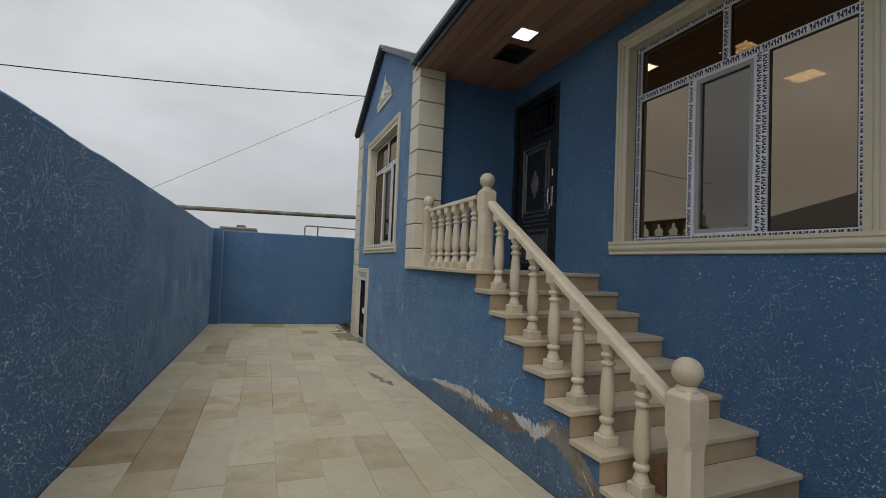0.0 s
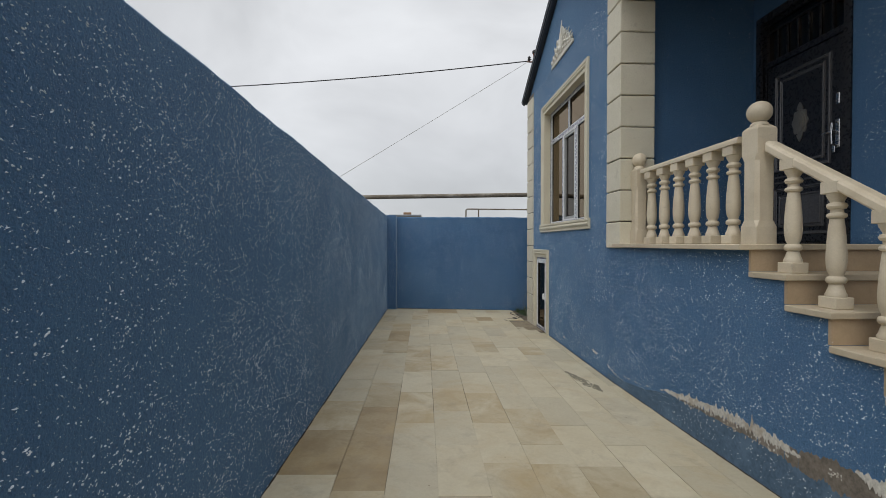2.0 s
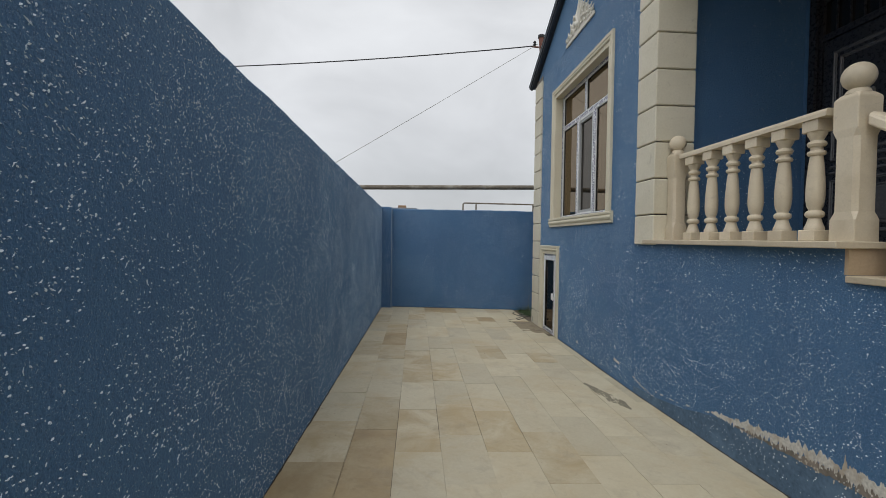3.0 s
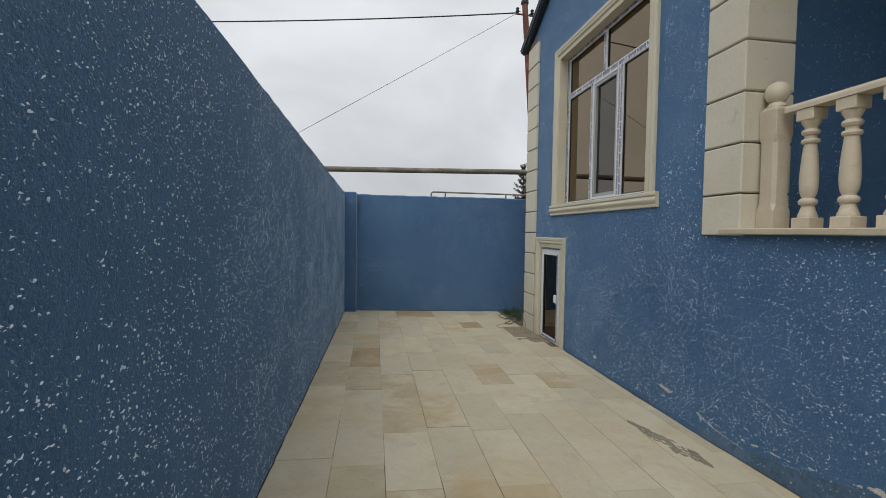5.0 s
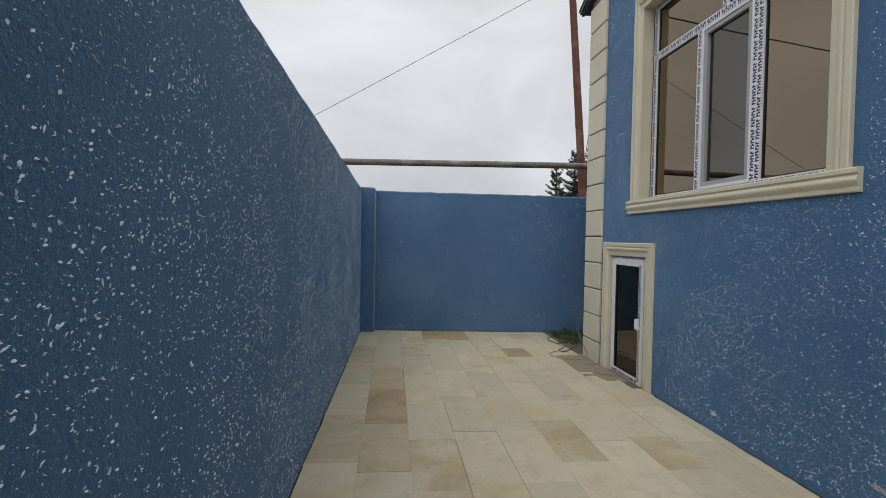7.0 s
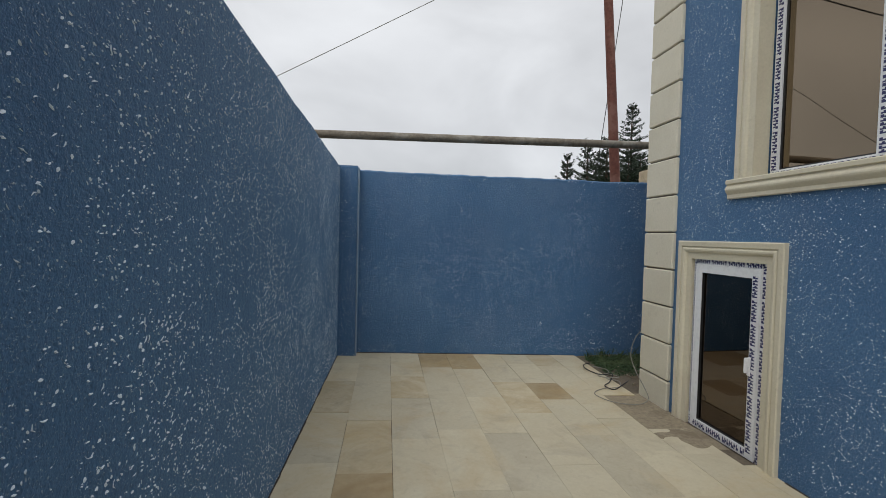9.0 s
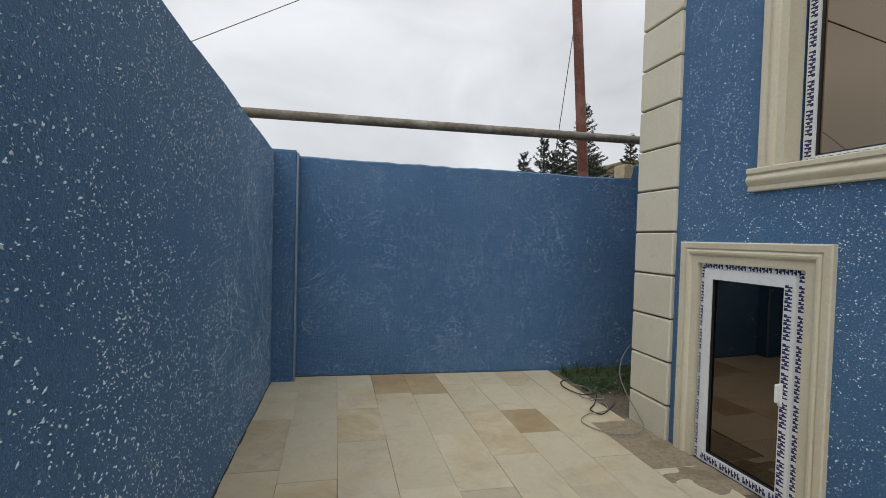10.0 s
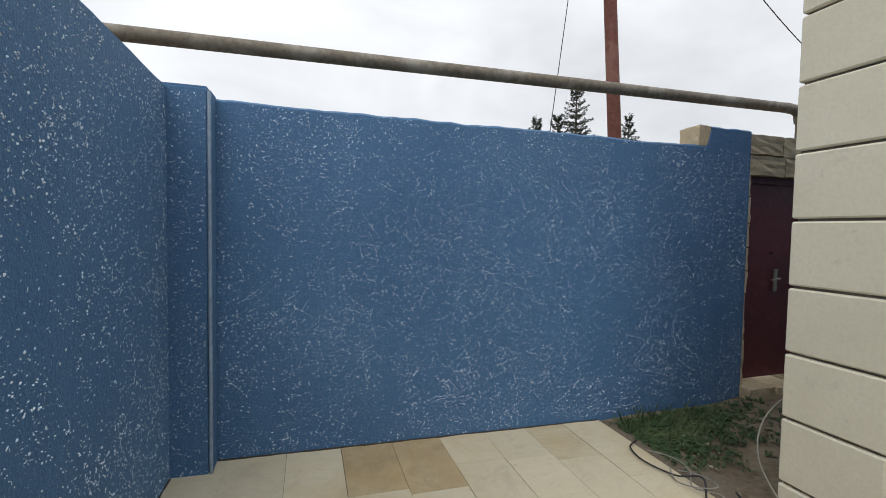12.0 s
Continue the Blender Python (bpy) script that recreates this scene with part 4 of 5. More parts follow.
def build_low_door():
    y0, y1, z1 = BD[0] + 0.012, BD[1] - 0.012, BD[3] - 0.012
    moulding("door_trim", FACE, BD[0], BD[1], -0.1, BD[3] - 0.01, False, "cream stepped moulding round the low door", "door trim", 1.0)
    x = FACE + 0.014
    d = thing("door_1", (x, (y0 + y1) / 2, 0), "low white pvc glazed door with printed film, closed", "door", kind="structure")
    b = 0.052
    z0 = -0.075
    part("door_frame", holed(bmesh.new(), y0, y1, z0, z1, [(y0 + b, y1 - b, z0 + b, z1 - b)], on_x(x), 0.07), PVC, d)
    a, c, e, f = y0 + b - 0.012, y1 - b + 0.012, z0 + b - 0.012, z1 - b + 0.012
    lf = part("leaf", holed(bmesh.new(), a, c, e, f, [(a + 0.062, c - 0.062, e + 0.062, f - 0.062)], on_x(x - 0.018), 0.06), PVC, d)
    part("gasket", holed(bmesh.new(), a + 0.059, c - 0.059, e + 0.059, f - 0.059, [(a + 0.067, c - 0.067, e + 0.067, f - 0.067)], on_x(x - 0.012), 0.03), RUBBER, lf)
    pane("pane", x + 0.004, a + 0.061, c - 0.061, e + 0.061, f - 0.061, DARKGLASS, lf)
    n = Vector((-0.002, 0, 0))
    bm = bmesh.new()
    taped(bm, (x - 0.001, y0 + 0.021, z0 + 0.02), (x - 0.001, y0 + 0.021, z1 - 0.02), (0, 0.036, 0), n, 0.02)
    taped(bm, (x - 0.001, y1 - 0.02, z1 - 0.02), (x - 0.001, y1 - 0.02, z0 + 0.02), (0, -0.034, 0), n, 0.05)
    taped(bm, (x - 0.001, y0 + 0.03, z1 - 0.02), (x - 0.001, y1 - 0.03, z1 - 0.02), (0, 0, 0.034), n, 0.0)
    taped(bm, (x - 0.001, y1 - 0.03, z0 + 0.024), (x - 0.001, y0 + 0.03, z0 + 0.024), (0, 0, -0.04), n, 0.06)
    taped(bm, (x - 0.019, a + 0.035, e + 0.04), (x - 0.019, a + 0.035, f - 0.04), (0, 0.046, 0), n, 0.08)
    taped(bm, (x - 0.019, c - 0.03, e + 0.032), (x - 0.019, a + 0.06, e + 0.032), (0, 0, -0.045), n, 0.01)
    part("protective_film", bm, FILM, d, "white film printed with dark blue bars")
    h = part("handle_plate", boxed(x - 0.03, x - 0.018, a + 0.04, a + 0.064, 0.5, 0.62, bev=0.004), PVC, lf)
    part("handle_lever", boxed(x - 0.058, x - 0.03, a + 0.043, a + 0.061, 0.52, 0.62, bev=0.006), PVC, h)
    part("step_sill", boxed(FACE - 0.015, FACE + 0.12, y0 - 0.01, y1 + 0.01, -0.09, z0 - 0.002, bev=0.004), MORTAR, d)


build_low_door()


def build_entrance_door():
    y0, y1, z0, z1 = ED
    x = PORCH + 0.03
    d = thing("door_2", (x, (y0 + y1) / 2, z0), "black steel entrance door with moulded panels, closed", "door", kind="structure")
    b = 0.07
    part("door_frame", holed(bmesh.new(), y0, y1, z0, z1, [(y0 + b, y1 - b, z0 + 0.02, z1 - b)], on_x(x), 0.1), BLACK, d)
    part("architrave", holed(bmesh.new(), y0 - 0.03, y1 + 0.025, z0 + 0.001, z1 + 0.03, [(y0 + 0.04, y1 - 0.04, z0 - 0.5, z1 - 0.04)], on_x(PORCH - 0.014), 0.03), BLACK, d)
    tz = z0 + 1.83
    part("transom_bar", boxed(x - 0.005, x + 0.08, y0 + b, y1 - b, tz, tz + 0.06, bev=0.006), BLACK, d)
    t = part("transom_panel", boxed(x + 0.03, x + 0.04, y0 + b, y1 - b, tz + 0.06, z1 - b), DARKGLASS, d, "dark fanlight glass")
    for k in range(6):
        y = y0 + 0.2 + 0.12 * k
        part("lattice_bar", boxed(x + 0.01, x + 0.026, y - 0.006, y + 0.006, tz + 0.06, z1 - b - 0.08), BLACK, t)
    part("lattice_rail", boxed(x + 0.008, x + 0.028, y0 + b, y1 - b, z1 - b - 0.09, z1 - b - 0.075), BLACK, t)
    a, c = y0 + b + 0.004, y1 - b - 0.004
    lf = part("leaf", boxed(x + 0.01, x + 0.07, a, c, z0 + 0.022, tz - 0.004, bev=0.004), BLACK, d)

    def raised(name, u0, u1, v0, v1):
        pr = [(0.0, 0.0), (0.006, 0.012), (0.016, 0.014), (0.022, 0.006), (0.03, 0.006), (0.034, 0.0)]
        bm = bmesh.new()
        sweep(bm, [(u0, v0), (u0, v1), (u1, v1), (u1, v0), (u0, v0)], [(-o, p) for o, p in pr], on_x(x + 0.01))
        part(name, bm, PANEL_GLINT, lf)

    raised("upper_moulding", a + 0.12, c - 0.1, z0 + 0.72, tz - 0.12)
    raised("upper_moulding", a + 0.18, c - 0.16, z0 + 0.78, tz - 0.18)
    raised("lower_moulding", a + 0.12, c - 0.1, z0 + 0.09, z0 + 0.56)
    part("lower_panel", boxed(x - 0.006, x + 0.012, a + 0.21, c - 0.19, z0 + 0.19, z0 + 0.46, bev=0.008), PANEL_GLINT, lf)
    raised("inner_moulding", a + 0.18, c - 0.16, z0 + 0.16, z0 + 0.49)
    for z in (0.605, 0.66):
        part("mid_rail", boxed(x + 0.0, x + 0.012, a + 0.12, c - 0.1, z0 + z, z0 + z + 0.022, bev=0.005), PANEL_GLINT, lf)
    cy, cz = (a + c) / 2 + 0.02, z0 + 1.17
    bm = bmesh.new()
    for k, (ry, rz, px) in enumerate(((0.085, 0.13, 0.008), (0.066, 0.1, 0.014), (0.045, 0.07, 0.02), (0.022, 0.038, 0.026))):
        pts = []
        for i in range(40):
            an = 2 * math.pi * i / 40
            k2 = 1 + (0.09 * math.cos(8 * an) if k == 0 else 0)
            pts.append((cy + ry * k2 * math.cos(an), cz + rz * k2 * math.sin(an)))
        prism(bm, pts, on_x(x + 0.012 - px), px)
    for s in (1, -1):
        prism(bm, [(cy - 0.035, cz + s * 0.12), (cy + 0.035, cz + s * 0.12), (cy + 0.02, cz + s * 0.16), (cy, cz + s * 0.19), (cy - 0.02, cz + s * 0.16)], on_x(x), 0.011)
    part("rosette", bm, PEWTER, lf, "tarnished ornate oval rosette")
    hy = a + 0.055
    h = part("handle_plate", boxed(x - 0.002, x + 0.012, hy - 0.02, hy + 0.02, z0 + 0.84, z0 + 1.09, bev=0.004), SILVER, lf, "silver handle plate")
    part("pull_bar", tube(bmesh.new(), [(x, hy, z0 + 0.86), (x - 0.05, hy, z0 + 0.87), (x - 0.055, hy, z0 + 0.96), (x - 0.05, hy, z0 + 1.05), (x, hy, z0 + 1.06)], 0.009), SILVER, h)
    part("lever", tube(bmesh.new(), [(x, hy, z0 + 0.98), (x - 0.045, hy, z0 + 0.98), (x - 0.05, hy + 0.05, z0 + 0.98), (x - 0.048, hy + 0.1, z0 + 0.975)], 0.008), SILVER, h)
    part("keys", boxed(x - 0.02, x - 0.012, hy + 0.005, hy + 0.03, z0 + 0.8, z0 + 0.87, bev=0.003), SILVER, h)
    part("lock_rose", boxed(x - 0.004, x + 0.012, hy - 0.018, hy + 0.018, z0 + 1.22, z0 + 1.32, bev=0.005), SILVER, lf)
    part("threshold", boxed(PORCH - 0.02, PORCH + 0.13, y0 + 0.01, y1 - 0.01, z0 + 0.001, z0 + 0.02, bev=0.004), BLACK, d)
    # unseen panel added behind the door, darkness painted on
    solid("door_backing", boxed(PORCH + 0.2, PORCH + 0.22, y0 - 0.1, y1 + 0.02, z0, z1 + 0.1), INNER_DARK, "added near-black panel in place of the hall behind the entrance door", "wall")


build_entrance_door()


def build_gable_ornament():
    """A low relief of scrolls and leaves in a triangle under the gable."""
    cy, z0 = 7.5, 4.25
    o = thing("plaster_ornament", (FACE, cy, z0), "white plaster scroll relief in a triangle on the gable", "ornament")
    bm = bmesh.new()
    rng = random.Random(3)
    box(bm, FACE - 0.02, FACE, cy - 0.5, cy + 0.5, z0 - 0.02, z0 + 0.03, bev=0.008)
    for s in (1, -1):
        for k, (dy, dz, r) in enumerate(((0.12, 0.1, 0.075), (0.24, 0.075, 0.062), (0.35, 0.06, 0.05), (0.44, 0.045, 0.036), (0.15, 0.22, 0.05), (0.26, 0.165, 0.036))):
            pts = []
            for i in range(26):
                an = (0.4 + 5.4 * i / 25) if s > 0 else math.pi - (0.4 + 5.4 * i / 25)
                rr = r * (1 - 0.8 * i / 25)
                pts.append((FACE - 0.02, cy + s * dy + rr * math.cos(an), z0 + dz + rr * math.sin(an)))
            tube(bm, pts, 0.017, 6, 0.01)
            tip = 0.6 + 0.25 * (k % 3)
            tube(bm, [(FACE - 0.014, cy + s * dy, z0 + dz + r * 0.6), (FACE - 0.024, cy + s * (dy + 0.03), z0 + dz + r * 1.2), (FACE - 0.012, cy + s * (dy + 0.07 * tip), z0 + dz + r + 0.06 * tip)], 0.02, 6, 0.004)
    for k in range(5):
        an = math.pi * (0.26 + 0.12 * k)
        ln = (0.24, 0.3, 0.46, 0.3, 0.24)[k]
        tube(bm, [(FACE - 0.012, cy, z0 + 0.06), (FACE - 0.028, cy + ln * 0.55 * math.cos(an), z0 + 0.06 + ln * 0.55 * math.sin(an)), (FACE - 0.012, cy + ln * math.cos(an), z0 + 0.06 + ln * math.sin(an))], 0.03, 6, 0.005)
    edge = []
    for i in range(41):
        f = i / 20 - 1
        top = 0.4 * (1 - abs(f)) ** 0.85 + 0.035
        edge.append((cy + 0.47 * f, z0 + top * (1.0 if i % 2 else 0.8) + 0.012 * rng.uniform(-1, 1)))
    prism(bm, [(cy + 0.48, z0), (cy - 0.48, z0)] + edge, on_x(FACE - 0.013), 0.012)
    t = bmesh.new()
    bmesh.ops.create_icosphere(t, subdivisions=2, radius=0.05, matrix=Matrix.Translation((FACE - 0.01, cy, z0 + 0.1)))
    join(bm, t)
    part("relief", bm, WHITE, o, smooth=True)


build_gable_ornament()


# ---- stairs, landing, balustrade ----
def build_stairs():
    s = thing("landing", (2.6, 4.7, FLOOR), "limestone slab landing at the top of the stairs", "landing", kind="structure")
    part("slab", boxed(1.865, PORCH - 0.002, STAIR_TOP - 0.025, END, FLOOR - 0.038, FLOOR, bev=0.005), TREAD, s)
    st = thing("staircase", (2.7, 2.9, 0), "straight outdoor stairs of cream limestone slabs", "stairs", kind="structure")
    for i in range(N_STEP + 1):
        top = FLOOR - RISE * i
        y = STAIR_TOP - GOING * i
        x = stair_x(y)
        lo = top - RISE
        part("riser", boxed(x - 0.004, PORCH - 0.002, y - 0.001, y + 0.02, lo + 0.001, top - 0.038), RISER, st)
        if i < N_STEP:
            part("tread", boxed(x - 0.025, PORCH - 0.002, y - GOING - 0.022, y - 0.002, lo - 0.036, lo, bev=0.004), TREAD, st)


build_stairs()

BAL = 0.70


def baluster_at(m, group):
    return copy_thing(BALUSTER, m) if BALUSTER.get("placed") else place_first(m)


def place_first(m):
    BALUSTER.matrix_basis = m
    BALUSTER["placed"] = 1
    return BALUSTER


def make_baluster():
    t = thing("baluster", (0, 0, 0), "turned cream limestone baluster on a square plinth", "baluster", "balustrade balusters")
    part("plinth", boxed(-0.054, 0.054, -0.054, 0.054, 0.0, 0.065, bev=0.004), STONE, t)
    prof = [(0.048, 0.065), (0.049, 0.078), (0.043, 0.09), (0.037, 0.11), (0.03, 0.135), (0.04, 0.139), (0.0465, 0.15), (0.0465, 0.163), (0.04, 0.173), (0.031, 0.178), (0.031, 0.184), (0.04, 0.205), (0.045, 0.24), (0.0465, 0.275), (0.0455, 0.32), (0.042, 0.38), (0.0375, 0.44), (0.031, 0.495), (0.041, 0.499), (0.046, 0.51), (0.042, 0.522), (0.03, 0.527), (0.03, 0.545), (0.04, 0.549), (0.047, 0.563), (0.042, 0.577), (0.031, 0.582), (0.031, 0.588), (0.037, 0.6), (0.046, 0.618), (0.049, 0.632)]
    part("turned_shaft", lathe(bmesh.new(), prof, 0, 0, 20), STONE, t, smooth=True)
    part("cap", boxed(-0.052, 0.052, -0.052, 0.052, 0.632, BAL, bev=0.004), STONE, t)
    return t


BALUSTER = make_baluster()
for k in range(6):
    baluster_at(pose(2.07, 4.14 + 0.224 * k, FLOOR), "")
for i in range(N_STEP):
    y = STAIR_TOP - GOING * i - 0.15
    baluster_at(pose(stair_x(y) + 0.14, y, FLOOR - RISE * (i + 1)), "")


def newel(name, cx, cy, z0, h, w, label):
    t = thing(name, (cx, cy, z0), label, "newel post")
    r = w / 2
    bm = bmesh.new()

    def ring(s, c, z):
        a = s
        pts = [(-a + c, -a), (a - c, -a), (a, -a + c), (a, a - c), (a - c, a), (-a + c, a), (-a, a - c), (-a, -a + c)]
        return [bm.verts.new((cx + x, cy + y, z0 + z)) for x, y in pts]

    rows = [ring(r * 1.02, 0.004, 0), ring(r * 1.02, 0.005, h * 0.145), ring(r * 0.945, r * 0.3, h * 0.2), ring(r * 0.945, r * 0.3, h * 0.7), ring(r, 0.005, h * 0.755), ring(r, 0.004, h * 0.955), ring(r * 0.97, 0.006, h * 0.968), ring(r * 0.78, 0.01, h * 0.99), ring(r * 0.6, 0.01, h)]
    for a, b in zip(rows, rows[1:]):
        for i in range(8):
            bm.faces.new((a[i], a[(i + 1) % 8], b[(i + 1) % 8], b[i]))
    bm.faces.new(rows[0][::-1]), bm.faces.new(rows[-1])
    part("post", bm, STONE, t)
    br = w * 0.33 + 0.028
    zb = z0 + h
    prof = [(br * 0.75, zb - 0.005), (br * 0.7, zb + 0.012), (br * 0.55, zb + 0.022)]
    cz = zb + 0.018 + br * 0.95
    prof += [(br * math.cos(a), cz + br * math.sin(a)) for a in [radians(-62 + 12 * k) for k in range(13)]]
    prof += [(br * 0.12, cz + br * 0.99)]
    part("ball_finial", lathe(bmesh.new(), prof, cx, cy, 24), STONE, t, smooth=True)
    return t


newel("newel_post", 2.09, 3.93, FLOOR, 0.79, 0.14, "tall chamfered limestone newel with ball at the stair head")
newel("newel_post", 2.05, 5.47, FLOOR, 0.77, 0.125, "small limestone newel with ball beside the column")
newel("newel_post", 2.17, 1.77, -0.06, 0.97, 0.145, "chamfered limestone newel with ball at the stair foot")


def build_rails():
    r = thing("handrail", (2.06, 4.7, 2.17), "level cream limestone handrail above the landing balusters", "handrail")
    bm = prism(bmesh.new(), [(-0.055, 0.0), (0.055, 0.0), (0.055, 0.024), (0.045, 0.042), (-0.045, 0.042), (-0.055, 0.024)], lambda u, v, w: (2.065 + u, 4.03 + w, FLOOR + BAL + v), 1.35)
    part("rail", bm, STONE, r)
    s = thing("handrail", (2.1, 2.85, 1.4), "sloping cream limestone handrail beside the stairs", "handrail")
    y1, y0 = 3.84, 1.86
    sl = RISE / GOING

    def at(u, v, w):
        y = y1 + (y0 - y1) * w
        yb = STAIR_TOP - 0.15
        zc = FLOOR - RISE + BAL + (y - yb) * sl
        return (stair_x(y) + 0.14 + u, y, zc + v - 0.03)

    bm = prism(bmesh.new(), [(-0.045, 0.0), (0.045, 0.0), (0.052, 0.012), (0.052, 0.048), (0.044, 0.062), (0.028, 0.071), (-0.028, 0.071), (-0.044, 0.062), (-0.052, 0.048), (-0.052, 0.012)], at, 1)
    part("rail", bm, STONE, s)


build_rails()
c = thing("clay_block", (2.34, 2.03, FLOOR - RISE * 7), "small brown fired clay block on the bottom stair tread", "block")
part("block", boxed(2.27, 2.42, 1.98, 2.09, FLOOR - RISE * 7, FLOOR - RISE * 7 + 0.19, bev=0.006), CLAY, c)


# ---- beyond the walls ----
def build_pipe():
    p = thing("overhead_pipe", (1.0, 11.36, 2.55), "weathered grey gas pipe carried above the back wall", "pipe")
    pts = [(-6.0, 11.36, 2.475), (-1.4, 11.36, 2.55), (0.2, 11.36, 2.58), (2.0, 11.36, 2.615), (4.42, 11.36, 2.658)]
    part("long_run", tube(bmesh.new(), pts, 0.05, 12), PIPE, p, smooth=True)
    part("elbow", tube(bmesh.new(), [(4.37, 11.36, 2.658), (4.5, 11.36, 2.65), (4.56, 11.36, 2.614), (4.58, 11.36, 2.52)], 0.052, 12), PIPE, p, smooth=True)
    part("down_pipe", tube(bmesh.new(), [(4.58, 11.36, 2.53), (4.58, 11.36, 1.2), (4.58, 11.36, -0.09)], 0.04, 12), PIPE, p, smooth=True)
    part("support_leg", tube(bmesh.new(), [(-4.0, 11.36, -0.09), (-4.0, 11.36, 2.47)], 0.03, 10), PIPE, p, smooth=True)


build_pipe()


def build_pole():
    p = thing("utility_pole", (3.24, 12.28, -0.09), "leaning rust-red steel utility pole with insulators", "utility pole")
    a, b = Vector((3.24, 12.28, -0.09)), Vector((2.725, 12.28, 6.37))
    part("shaft", tube(bmesh.new(), [a, a.lerp(b, 0.5), b], 0.082, 14, 0.062), RUST, p, smooth=True)
    part("cap", tube(bmesh.new(), [b, b + Vector((0, 0, 0.06))], 0.08, 12), CABLE, p)
    for dx, dz in ((-0.16, -0.2), (0.17, -0.22)):
        part("insulator", lathe(bmesh.new(), [(0.02, b.z + dz), (0.045, b.z + dz + 0.03), (0.025, b.z + dz + 0.06), (0.04, b.z + dz + 0.09), (0.015, b.z + dz + 0.12)], b.x + dx, b.y, 10), CABLE, p)
    part("crossarm", tube(bmesh.new(), [b + Vector((-0.22, 0, -0.22)), b + Vector((0.23, 0, -0.24))], 0.018, 8), RUST, p)

    def hung(name, p0, p1, sag, r, mat, label):
        w = thing(name, p0, label, "cable", "overhead cables")
        p0, p1 = Vector(p0), Vector(p1)
        pts = [p0.lerp(p1, k / 24) - Vector((0, 0, 4 * sag * (k / 24) * (1 - k / 24))) for k in range(25)]
        part("wire", tube(bmesh.new(), pts, r, 5), mat, w)

    top = b
    hung("overhead_cable", top + Vector((-0.16, 0, -0.2)), (-12.0, 14.0, 5.72), 0.2, 0.014, CABLE, "thick black cable strung from the pole")
    hung("overhead_cable", top + Vector((-0.08, 0, -0.15)), (-4.0, 10.95, 1.76), 0.02, 0.0048, GREYCABLE, "thin grey cable slanting down from the pole")
    hung("overhead_cable", top + Vector((0.1, 0, -0.2)), (12.0, 15.5, 5.2), 0.3, 0.009, CABLE, "thin dark cable strung from the pole")
    hung("overhead_cable", (6.7, 18.5, 10.5), (5.75, 18.5, 2.8), 0.06, 0.012, CABLE, "loose dark wire hanging down among the trees")


build_pole()


def conifer(x, y, h, spread, seed, label):
    t = thing("conifer", (x, y, -0.09), label, "tree", "trees behind the wall")
    rng = random.Random(seed)
    part("trunk", tube(bmesh.new(), [(x, y, -0.09), (x + 0.02, y, h * 0.5), (x, y, h - 0.1)], 0.11, 8, 0.015), BARK, t)
    bm = bmesh.new()
    z = h * 0.28
    while z < h:
        f = (h - z) / (h * 0.72)
        reach = spread * (f ** 0.9) + 0.06
        n = max(5, int(6 + 8 * f))
        turn = rng.uniform(0, 2 * math.pi)
        for k in range(n):
            an = turn + 2 * math.pi * (k + rng.uniform(-0.3, 0.3)) / n
            ln = reach * rng.uniform(0.6, 1.1)
            d = Vector((math.cos(an), math.sin(an), rng.uniform(-0.05, 0.22)))
            side = Vector((-math.sin(an), math.cos(an), 0))
            root = Vector((x, y, z + rng.uniform(-0.05, 0.05)))
            steps = max(4, int(ln / 0.06))
            for i in range(steps):
                g = (i + 0.6) / steps
                q = root + d * ln * g + Vector((0, 0, 0.14 * g * g))
                fan = 0.16 * ln * (1.15 - g) + 0.02
                for _ in range(10):
                    s = rng.uniform(0.035, 0.07)
                    u = (d + side * rng.uniform(-1.1, 1.1) + Vector((0, 0, rng.uniform(-0.35, 0.6)))).normalized()
                    v = u.cross(Vector((rng.uniform(-1, 1), rng.uniform(-1, 1), rng.uniform(-1, 1)))).normalized()
                    c = q + side * rng.uniform(-fan, fan) + Vector((0, 0, rng.uniform(-0.03, 0.04)))
                    bm.faces.new([bm.verts.new(c + w) for w in (-v * s * 0.14, u * s * 0.6 - v * s * 0.22, u * s * 1.7, u * s * 0.6 + v * s * 0.22)])
        z += 0.17 + 0.05 * rng.random()
    me = bpy.data.meshes.new("crown")
    bmesh.ops.translate(bm, verts=bm.verts, vec=(-x, -y, 0.09))
    bm.to_mesh(me)
    bm.free()
    me.materials.append(NEEDLE)
    ob = new("crown", me)
    ob.parent = t


conifer(8.5, 21.2, 6.45, 1.3, 1, "tall dark green conifer behind the back wall")
conifer(5.77, 19.0, 4.4, 0.95, 2, "small dark green conifer behind the back wall")
conifer(5.2, 19.2, 4.05, 0.7, 6, "small dark green conifer behind the back wall")
conifer(6.2, 18.6, 4.4, 1.25, 3, "bushy dark green conifer behind the back wall")
conifer(7.5, 19.6, 4.2, 1.9, 4, "bushy dark green conifer behind the back wall")
conifer(8.3, 20.2, 4.35, 2.0, 7, "bushy dark green conifer behind the back wall")
conifer(6.9, 20.4, 4.3, 1.9, 8, "bushy dark green conifer behind the back wall")
conifer(8.84, 19.0, 4.7, 1.0, 5, "slim dark green conifer behind the back wall")


